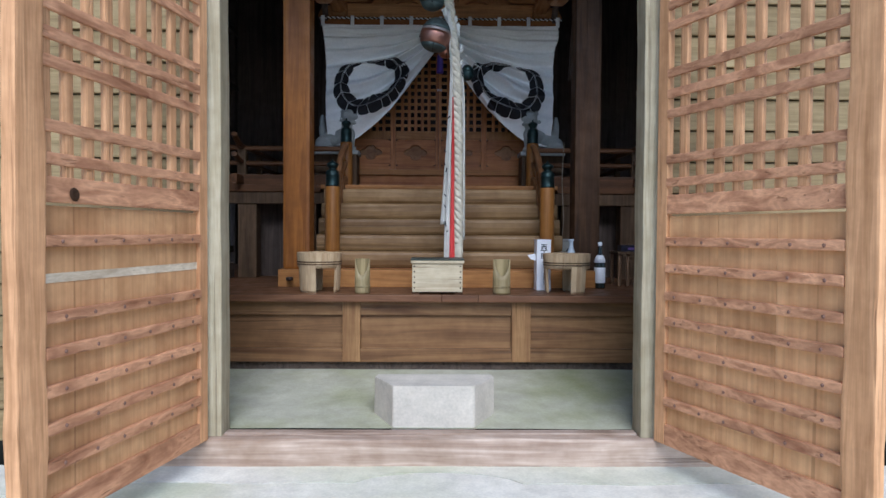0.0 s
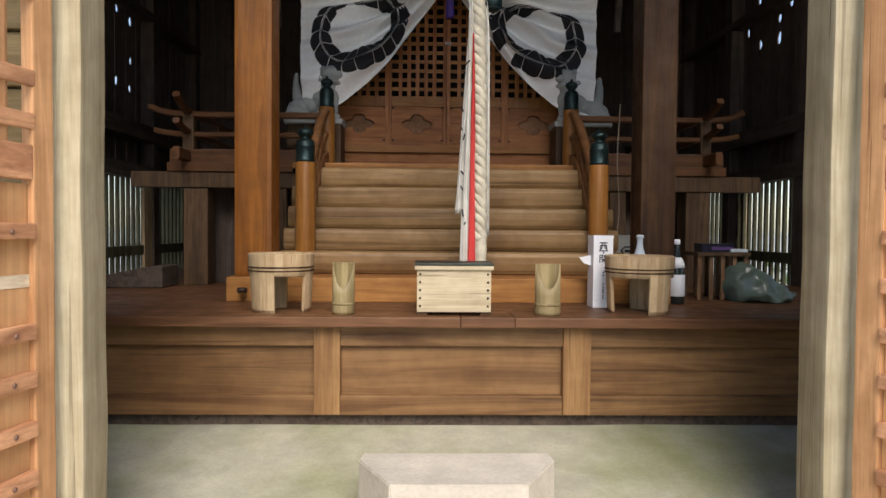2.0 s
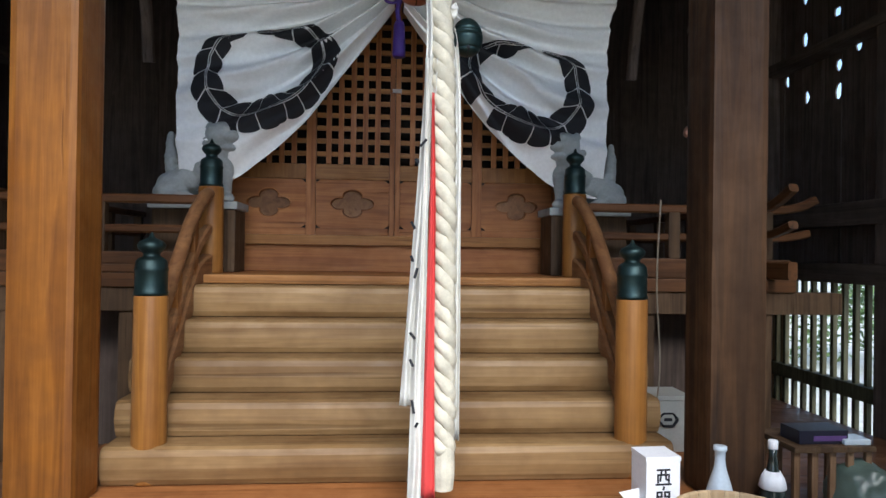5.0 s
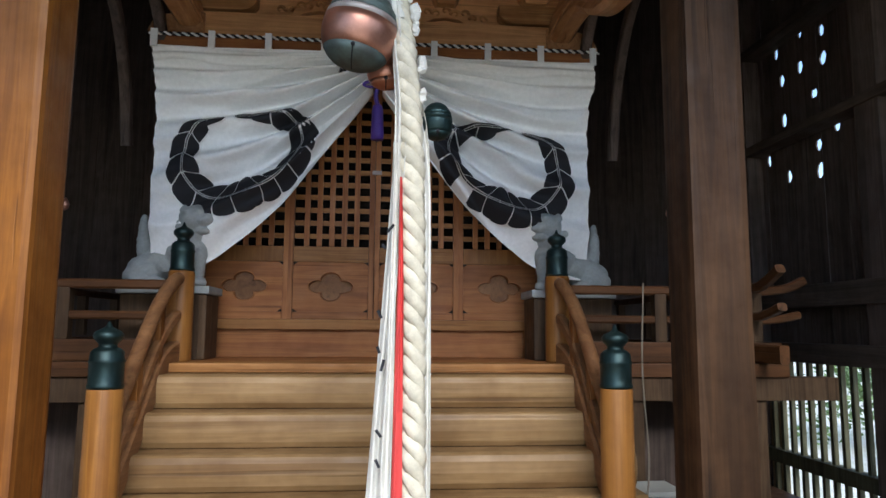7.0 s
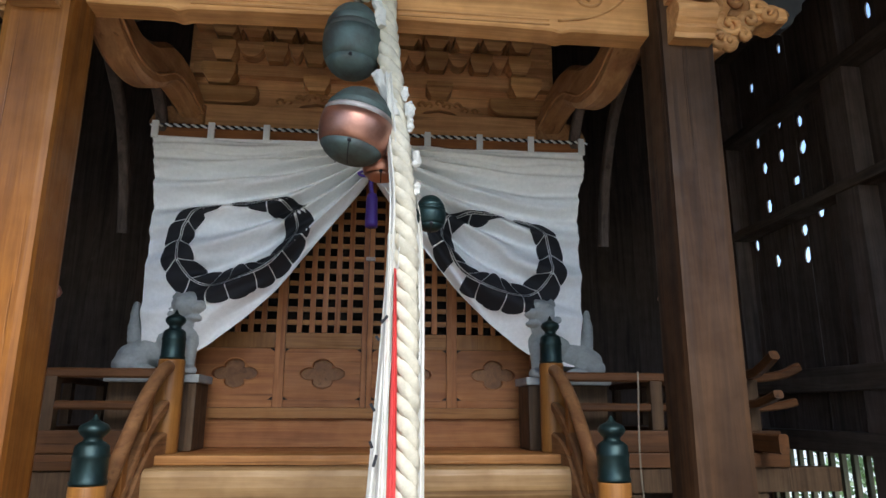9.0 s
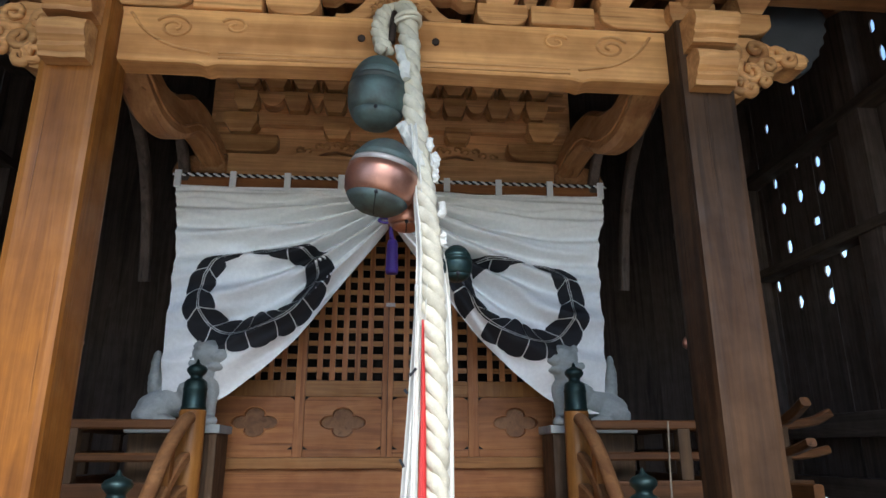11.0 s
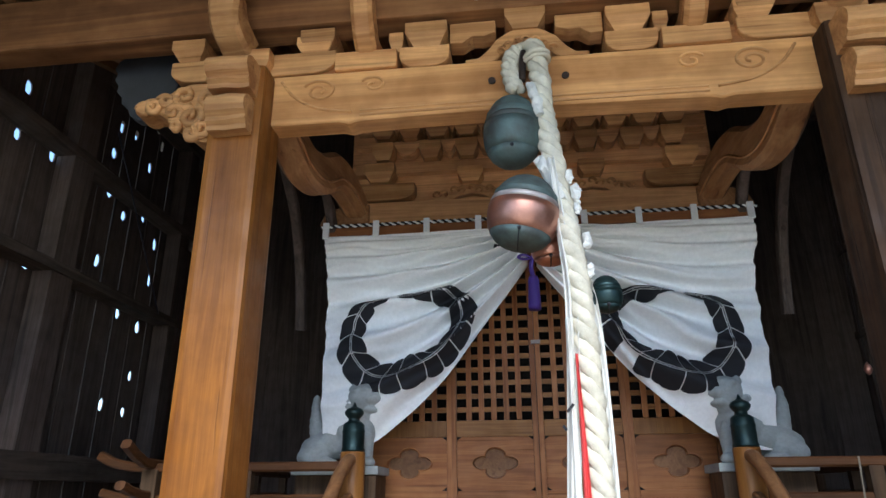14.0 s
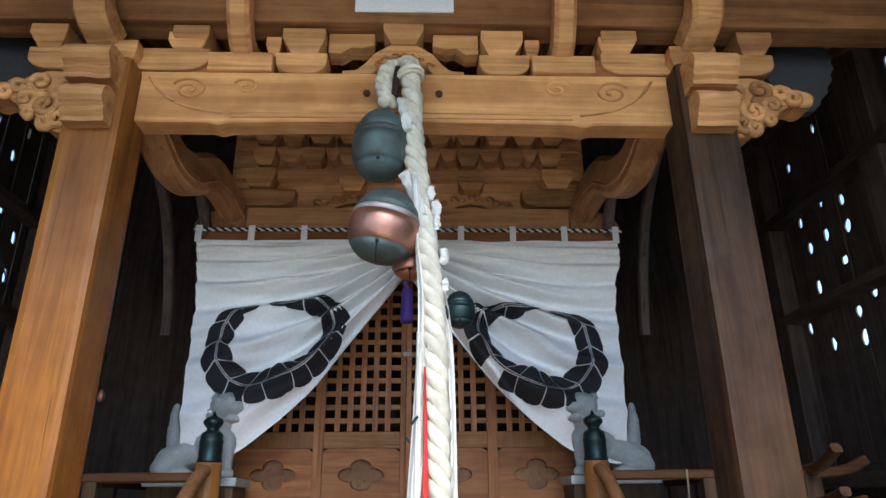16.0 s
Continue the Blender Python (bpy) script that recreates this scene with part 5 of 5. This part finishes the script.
# frog-leg strut in the middle
half = [(0.0, 4.235), (0.05, 4.235), (0.09, 4.215), (0.14, 4.18), (0.185, 4.12), (0.225, 4.085), (0.29, 4.082), (0.285, 4.057), (0.15, 4.057), (0.11, 4.10), (0.05, 4.14), (0.0, 4.15)]
strut = half[:-1] + [(0.0, 4.15)] + [(-x, z) for x, z in half[-2:0:-1]]
part("frog_leg_strut", prism(strut, UY - 0.06, UY + 0.05, 0.006), CARVED, upper, "carved frog-leg strut")
for k in range(7):
    x0, z0, d = 0.04 * (k - 3), 4.16 - 0.006 * (k - 3) ** 2, (-1) ** k
    pts = [(x0 + d * 0.024 * (1 - 0.7 * q) * math.cos(4.6 * q), UY - 0.064 - 0.012 * q, z0 + 0.024 * (1 - 0.7 * q) * math.sin(4.6 * q)) for q in [i / 12 for i in range(13)]]
    part("leaf_carving", tube(pts, [0.009 - 0.005 * i / 12 for i in range(13)], 6), CARVED, upper, smooth=True)
masu(0.0, UY - 0.01, 4.225, 0.19, 0.105, 0.2, CARVED, upper)
# carved noses beyond the pillars
for s in (-1, 1):
    nose = thing("carved_nose", (1.6 * s, 6.42, 3.8), "carved cloud-scroll beam end projecting from the pillar", "carving", group="carved beam ends", kind="structure")
    px = 1.455 if s < 0 else 1.483
    out = [(0.0, 4.02), (0.16, 4.03), (0.24, 4.0), (0.29, 3.96), (0.36, 3.97), (0.42, 3.94), (0.43, 3.89), (0.38, 3.865), (0.33, 3.885), (0.28, 3.86), (0.24, 3.83), (0.20, 3.80), (0.16, 3.77), (0.10, 3.72), (0.04, 3.70), (0.0, 3.72)]
    bm = prism([(s * (px + x), z) for x, z in out], 6.346, 6.49, 0.012)
    part("scroll_body", bm, CARVED, nose)
    for k, (u, z, r) in enumerate(((0.06, 3.77, 0.05), (0.13, 3.84, 0.06), (0.05, 3.93, 0.055), (0.17, 3.95, 0.06), (0.22, 3.87, 0.05), (0.27, 3.93, 0.04), (0.32, 3.91, 0.035), (0.12, 3.745, 0.035), (0.19, 3.79, 0.03))):
        turn = 1 if k % 2 else -1
        pts = []
        for t in np.linspace(0, 1, 26):
            a = 1.0 + k + turn * 8.5 * t
            rr = r * (1 - 0.85 * t)
            pts.append((s * (px + u + rr * math.cos(a)), 6.352 - 0.022 * t, z + rr * math.sin(a)))
        bm = tube(pts, [0.023 * (1 - 0.5 * t) for t in np.linspace(0, 1, 26)], 7)
        lumpy(bm, 0.006, 30, k)
        part("scroll_curl", bm, CARVED, nose, smooth=True)
    pts = [(s * (px + 0.39 + 0.035 * (1 - t) * math.cos(9 * t)), 6.37, 3.915 + 0.035 * (1 - t) * math.sin(9 * t)) for t in np.linspace(0, 0.9, 20)]
    part("scroll_tip", tube(pts, 0.018, 8), CARVED, nose, smooth=True)
    # grey wave-edged board behind
    pts = [(s * (px + 0.36), 4.45), (s * (px + 0.70), 4.45)]
    for k in range(11):
        t = k / 10
        pts.append((s * (px + 0.76 + 0.018 * (k % 2) - 0.17 * t ** 2.2), 4.40 - 0.38 * t))
    pts += [(s * (px + 0.52), 4.02), (s * (px + 0.44), 4.12), (s * (px + 0.36), 4.28)]
    part("wave_board", prism(pts, 6.62, 6.68, 0.004), GREY_ORN, nose, "grey wave-edged board")

purlin = thing("eaves_purlin", (0, 6.4, 4.3), "broad honey-coloured eaves purlin over the brackets", "beam", kind="structure")
part("purlin_beam", box((-2.95, 6.34, 4.312), (2.95, 6.49, 4.62), 0.012), PURLIN_X, purlin)
sign = prism([(-0.232, 4.365), (0.24, 4.365), (0.24, 4.61), (-0.232, 4.61)], 6.325, 6.336, 0.002)
solid("notice_board", sign, PAPER, "blank white paper notice on the purlin", "notice", at=(0, 6.33, 4.4))
for k in range(38):
    x = -2.85 + 0.154 * k
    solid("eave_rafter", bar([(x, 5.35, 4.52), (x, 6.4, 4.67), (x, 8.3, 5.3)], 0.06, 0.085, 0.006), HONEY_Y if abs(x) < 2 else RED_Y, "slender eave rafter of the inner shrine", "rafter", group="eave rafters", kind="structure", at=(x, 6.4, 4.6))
bm = bmesh.new()
vs = [bm.verts.new(p) for p in ((-3.0, 5.3, 4.57), (3.0, 5.3, 4.57), (3.0, 6.4, 4.72), (-3.0, 6.4, 4.72), (3.0, 8.35, 5.37), (-3.0, 8.35, 5.37))]
bm.faces.new((vs[0], vs[1], vs[2], vs[3]))
bm.faces.new((vs[3], vs[2], vs[4], vs[5]))
got = bmesh.ops.extrude_face_region(bm, geom=bm.faces[:])
for v in got["geom"]:
    if isinstance(v, bmesh.types.BMVert):
        v.co.z += 0.05
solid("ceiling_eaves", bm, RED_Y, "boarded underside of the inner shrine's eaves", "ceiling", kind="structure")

# ---- bracket wall over the curtain ----
WARM_X = wood("warm_brown_wood", (0.70, 0.375, 0.165), (0.50, 0.245, 0.10), "x", 0.55, spread=0.2)
bw = thing("bracket_wall", (0, 7.95, 3.86), "reddish wall of stacked beams and bearing blocks above the curtain", "wall", kind="structure")
part("backing", box((-1.22, 7.905, 3.86), (1.22, 8.0, 4.95), 0), WARM_X, bw)
part("lower_beam", box((-1.2, 7.80, 3.845), (1.2, 7.97, 4.012), 0.008), WARM_X, bw)
for z, y0, z1 in ((4.246, 7.845, 4.325), (4.455, 7.83, 4.483), (4.575, 7.81, 4.61), (4.70, 7.79, 4.82)):
    part("tier_beam", box((-1.18, y0, z), (1.18, 7.97, z1), 0.006), WARM_X, bw)
for x in (-1.0, 1.0):
    masu(x, 7.85, 4.165, 0.21, 0.13, 0.17, CARVED, bw)
    arm(x - 0.24, x + 0.24, 7.87, 4.035, 0.12, 0.12, bw)
ROW_A, ROW_B = (-0.98, -0.65, -0.40, -0.13, 0.13, 0.40, 0.70, 0.96), (-0.98, -0.79, -0.6, -0.4, -0.2, 0.0, 0.2, 0.4, 0.6, 0.79, 0.98)
for z, h, y, row in ((4.328, 0.125, 7.84, ROW_A), (4.485, 0.088, 7.825, ROW_B), (4.612, 0.086, 7.81, ROW_A)):
    for x in row:
        masu(x, y, z, 0.15, h, 0.15, CARVED, bw)
    for a, b in zip(row, row[1:]):
        low, mid = z + 0.35 * h, (a + b) / 2
        pts = [(a + 0.07, z + h)] + [(mid + (b - a - 0.18) / 2 * math.cos(q), z + h - 0.7 * h * abs(math.sin(q)) ** 0.7) for q in [math.pi * (1 - k / 8) for k in range(1, 8)]] + [(b - 0.07, z + h)]
        part("boat_arm", prism(pts[::-1], y - 0.03, y + 0.09, 0.003), WARM_X, bw)
# pair of carved frog-leg struts standing on the lower beam
for c in (-0.38, 0.42):
    masu(c, 7.85, 4.14, 0.17, 0.1, 0.15, CARVED, bw)
    outline = [(0.06, 4.14), (0.12, 4.11), (0.18, 4.07), (0.27, 4.05), (0.28, 4.014), (0.16, 4.014), (0.08, 4.06), (0.0, 4.075)]
    outline += [(-x, z) for x, z in outline[-2::-1]]
    part("frog_leg_strut", prism([(c + x, z) for x, z in outline], 7.86, 7.95, 0.004), WARM_X, bw)
    for k in range(9):
        x0, z0, d = c - 0.24 + 0.06 * k, 4.045 + 0.055 * math.sin(math.pi * (k + 0.5) / 9) + 0.008 * (-1) ** k, (-1) ** k
        pts = [(x0 + d * 0.03 * (1 - 0.7 * q) * math.cos(4.6 * q), 7.853 - 0.012 * q, z0 + 0.03 * (1 - 0.7 * q) * math.sin(4.6 * q)) for q in [i / 12 for i in range(13)]]
        part("leaf_carving", tube(pts, [0.011 - 0.006 * i / 12 for i in range(13)], 6), CARVED, bw, smooth=True)
# shrimp-shaped tie beams from pillars to shrine
for s in (-1, 1):
    tie = thing("curved_tie_beam", (1.2 * s, 7.1, 3.9), "curved shrimp-shaped tie beam from pillar to shrine", "beam", group="curved tie beams", kind="structure")
    pts = bezier([(1.26 * s, 6.50, 3.96), (1.26 * s, 6.68, 3.95), (1.24 * s, 6.9, 3.87), (1.22 * s, 7.12, 3.90), (1.20 * s, 7.36, 4.03), (1.18 * s, 7.6, 4.04), (1.15 * s, 7.85, 3.96)], 7)
    part("beam_body", bar(pts, 0.15, [0.15 + 0.09 * math.sin(math.pi * k / (len(pts) - 1)) for k in range(len(pts))], 0.03), TIE_Y, tie)
    part("scroll_carving", tube([(p.x - s * 0.083, p.y, p.z - 0.05) for p in pts[6:]], 0.008, 6), TIE_Y, tie, smooth=True)
    for x, z in ((1.30, 3.55), (1.55, 3.6)):
        part("bracing_strut", bar(bezier([(x * s, 8.0, z - 0.4), (x * s, 7.9, z), (x * s, 7.7, z + 0.35), (x * s, 7.4, z + 0.6)], 5), 0.06, 0.07), DARK_Z, tie)
    bm = prism([(1.06 * s, 3.80), (1.32 * s, 3.80), (1.40 * s, 3.86), (1.36 * s, 3.95), (1.28 * s, 3.98), (1.06 * s, 4.0)], 7.78, 7.95, 0.01)
    part("carved_end", bm, TIE_Y, tie)

# ---- bells and rope ----
def bell(at, r, h, mats, label, tilt=0.0, slit=True):
    b = thing("suzu_bell", at, label, "bell")
    prof = [(0.0, h), (0.20 * r, 0.995 * h), (0.36 * r, 0.975 * h), (0.52 * r, 0.935 * h), (0.66 * r, 0.88 * h), (0.77 * r, 0.815 * h), (0.85 * r, 0.745 * h), (0.885 * r, 0.735 * h), (0.90 * r, 0.715 * h), (0.90 * r, 0.695 * h), (0.94 * r, 0.64 * h), (0.955 * r, 0.63 * h), (0.985 * r, 0.56 * h), (1.0 * r, 0.46 * h), (0.985 * r, 0.36 * h), (0.93 * r, 0.26 * h), (0.85 * r, 0.185 * h), (0.72 * r, 0.11 * h), (0.55 * r, 0.055 * h), (0.3 * r, 0.015 * h), (0.0, 0.0)]
    cuts = [(0, 11, mats[0]), (10, 13, mats[1]), (12, 17, mats[2]), (16, 21, mats[3])]
    for nm, (a, c, mat) in zip(("crown", "belt", "bowl", "underside"), cuts):
        part(nm, lathe([(max(p[0], 1e-5), p[1]) for p in prof[a:c]], at, 48), mat, b, smooth=True)
    pts = [(at[0], at[1] - r * k, at[2] + h * z - 0.0015) for k, z in ((0.80, 0.145), (0.66, 0.085), (0.5, 0.046), (0.3, 0.014), (0.0, 0.0))]
    if slit:
        part("slit", tube(pts, 0.0024, 6), INK, b, "dark sound slit")
    part("sound_hole", blob((at[0], at[1] - 0.82 * r, at[2] + 0.155 * h), (0.008, 0.008, 0.008), 2), INK, b, "dark sound hole")
    b.rotation_euler = (0, radians(tilt), 0)
    return b


bell((-0.088, 6.24, 3.422), 0.122, 0.325, (VERDIGRIS,) * 4, "green-black verdigris temple bell hanging from the beam", 2, False)
bell((-0.082, 6.17, 3.032), 0.140, 0.305, (VERDIGRIS, GREYED, COPPER, VERDIGRIS), "large round bell of bare copper with green crown", 11)
bell((0.045, 6.31, 3.01), 0.075, 0.15, (COPPER,) * 4, "small bare copper bell hanging behind the large one")
bell((0.238, 6.22, 2.785), 0.060, 0.145, (PATINA,) * 4, "small dark patinated bell beside the rope")

rope = thing("bell_rope", (0.15, 6.16, 1.3), "thick pale twisted hemp bell rope", "rope")
path = bezier([(-0.02, 6.38, 4.085), (0.03, 6.30, 4.04), (0.045, 6.26, 3.85), (0.055, 6.22, 3.6), (0.10, 6.18, 3.2), (0.14, 6.16, 2.8), (0.155, 6.16, 2.2), (0.16, 6.16, 1.7), (0.162, 6.16, 1.30)], 26)
def twisted(path, offset, radius, pitch, fuzz, name, seed=0.0):
    """Three strands laid round a line."""
    for k in range(3):
        pts, rad = [], []
        dist = 0.0
        for i, p in enumerate(path):
            if i:
                dist += (p - path[i - 1]).length
            a = 2 * math.pi * (dist / pitch + k / 3)
            pts.append(p + offset * Vector((math.cos(a), math.sin(a), 0)))
            rad.append(radius * (1 + 0.08 * math.sin(dist * 60 + k)))
        part(name, lumpy(lumpy(tube(pts, rad, 10), fuzz, 45, k + seed), fuzz * 0.5, 120, k + seed), HEMP, rope, smooth=True)


twisted(path, 0.021, 0.0265, 0.19, 0.006, "strand")
knot = bezier([(-0.015, 6.39, 4.08), (-0.05, 6.33, 4.05), (-0.078, 6.29, 3.96), (-0.075, 6.27, 3.86), (-0.055, 6.26, 3.79)], 14)
twisted(knot, 0.019, 0.022, 0.13, 0.009, "loop_strand", 5.0)
for z0 in (3.975, 3.95):
    ring = [(0.038 + 0.052 * math.cos(a), 6.275 + 0.052 * math.sin(a), z0 + 0.008 * math.cos(a)) for a in np.linspace(0, 2 * math.pi, 25)]
    part("whipping", lumpy(tube(ring, 0.011, 8), 0.004, 40, z0), HEMP, rope, smooth=True)
part("hook", tube(bezier([(-0.02, 6.30, 4.02), (-0.025, 6.26, 3.92), (-0.03, 6.25, 3.84)], 5), 0.016, 8), IRON, rope, "rusted iron hook", smooth=True)
part("rope_end", lathe([(0.0, 0), (0.04, 0.0), (0.045, 0.05), (0.043, 0.16), (0.0, 0.16)], (0.162, 6.16, 1.16), 14), HEMP, rope, "frayed bound rope end")


def ribbon(points, width, folds, seed, depth=0.012):
    """A hanging strip of cloth with upright folds."""
    bm = bmesh.new()
    pts = bezier(points, 12)
    n = 14
    rows = []
    for i, p in enumerate(pts):
        v = i / (len(pts) - 1)
        w = width[0] + (width[1] - width[0]) * v
        row = []
        for j in range(n + 1):
            u = j / n - 0.5
            row.append(bm.verts.new((p.x + w * u, p.y + depth * math.sin(2 * math.pi * (folds * u + 0.3 * noise.noise((v * 3, seed, 0)))) + 0.01 * noise.noise((u * 3, v * 5, seed)), p.z)))
        rows.append(row)
    for p, q in zip(rows, rows[1:]):
        for k in range(n):
            bm.faces.new((p[k], p[k + 1], q[k + 1], q[k]))
    got = bmesh.ops.extrude_face_region(bm, geom=bm.faces[:])
    for v in got["geom"]:
        if isinstance(v, bmesh.types.BMVert):
            v.co.y += 0.004
    return bm


sash = thing("rope_sash", (0.08, 6.15, 1.1), "white and red cotton sashes hanging along the bell rope", "sash")
part("white_sash", ribbon([(0.06, 6.14, 3.40), (0.085, 6.14, 3.1), (0.10, 6.14, 2.75), (0.055, 6.15, 1.95), (0.025, 6.15, 1.47)], (0.03, 0.055), 1.6, 1), SASH_CLOTH, sash, smooth=True)
part("white_sash", ribbon([(0.085, 6.13, 2.75), (0.075, 6.13, 2.0), (0.062, 6.13, 1.5), (0.058, 6.13, 1.10)], (0.018, 0.058), 1.3, 2), SASH_CLOTH, sash, smooth=True)
part("red_sash", ribbon([(0.105, 6.12, 2.62), (0.108, 6.12, 2.2), (0.105, 6.12, 1.6), (0.105, 6.12, 1.14)], (0.008, 0.05), 1.2, 3, 0.006), RED_CLOTH, sash, "faded red cotton strip", smooth=True)
part("white_sash", ribbon([(0.15, 6.19, 3.0), (0.195, 6.18, 2.7), (0.205, 6.18, 2.0), (0.208, 6.18, 1.33)], (0.03, 0.03), 1.0, 4), SASH_CLOTH, sash, smooth=True)
part("torn_wrap", lumpy(tube(bezier([(0.0, 6.22, 3.80), (0.02, 6.19, 3.7), (0.03, 6.18, 3.62)], 6), 0.02, 8), 0.012, 30), SASH_CLOTH, sash, "torn dusty white cloth")
part("torn_wrap", lumpy(tube(bezier([(0.02, 6.2, 3.42), (0.06, 6.17, 3.34), (0.09, 6.16, 3.22)], 6), 0.028, 8), 0.014, 30), SASH_CLOTH, sash, "torn dusty white cloth")
for k, (x, z, r) in enumerate(((0.128, 3.32, 0.016), (0.148, 3.25, 0.019), (0.152, 3.19, 0.014), (0.178, 3.05, 0.015), (0.182, 2.93, 0.013))):
    part("frayed_tuft", lumpy(blob((x, 6.15, z), (r, 0.012, r * 2.2), 3), 0.010, 60, k), SASH_CLOTH, sash, "torn dusty white cloth tuft")
for x, z, h in ((0.045, 2.12, 0.03), (0.04, 2.0, 0.025), (0.045, 1.94, 0.04), (0.05, 1.72, 0.03), (0.045, 1.62, 0.03), (0.05, 1.45, 0.05), (0.055, 1.4, 0.02), (0.06, 2.42, 0.035), (0.055, 2.36, 0.02)):
    part("ink_mark", box((x - 0.005, 6.110, z), (x + 0.005, 6.112, z + h), 0, None, pose(x, 0, z, 0, 40 * math.sin(z * 50), 0) @ pose(-x, 0, -z)), INK, sash)

# hanging wires and small leaf charms at the sides
for x, y, z0, z1 in ((-1.62, 7.3, 3.1, 5.02), (-1.66, 7.5, 2.7, 5.09), (1.75, 7.6, 2.75, 5.12)):
    c = thing("hanging_charm", (x, y, z0), "small golden charm hanging on a wire", "charm", group="hanging charms")
    part("wire", tube([(x, y, z0 + 0.06), (x, y, z1)], 0.002, 5), IRON, c)
    part("drop", lathe([(0.0, 0), (0.016, 0.015), (0.022, 0.035), (0.012, 0.06), (0.0, 0.075)], (x, y, z0), 12), COPPER, c, smooth=True)

# ---- planting outside the slatted windows ----
def shrubs(name, x0, x1, y0, y1, seed, count=5200):
    rnd = random.Random(seed)
    verts, faces = [], []
    heads = [(rnd.uniform(x0, x1), rnd.uniform(y0, y1), rnd.uniform(0.5, 2.6), rnd.uniform(0.5, 1.1)) for _ in range(34)]
    for _ in range(count):
        hx, hy, hz, hr = rnd.choice(heads)
        d = Vector((rnd.gauss(0, 1), rnd.gauss(0, 1), rnd.gauss(0, 0.8))).normalized() * hr * rnd.uniform(0.5, 1)
        p = Vector((hx, hy, max(0.05, hz * 0.7))) + d
        if p.z < 0:
            continue
        a = Vector((rnd.gauss(0, 1), rnd.gauss(0, 1), rnd.gauss(0, 0.6))).normalized()
        b = a.cross(Vector((rnd.gauss(0, 1), rnd.gauss(0, 1), rnd.gauss(0, 1)))).normalized()
        l, w = rnd.uniform(0.06, 0.13), rnd.uniform(0.025, 0.05)
        k = len(verts)
        verts += [p - a * l, p + b * w, p + a * l, p - b * w]
        faces.append((k, k + 1, k + 2, k + 3))
    me = bpy.data.meshes.new(name)
    me.from_pydata([tuple(v) for v in verts], [], faces)
    me.materials.append(LEAF)
    return tagged(new(name, me), "leafy green undergrowth outside the slatted window", "shrubs", kind="stuff")


shrubs("shrubs", -12, -8.0, 6, 17, 1, 9000)
shrubs("shrubs", 8.0, 12, 6, 17, 2, 9000)
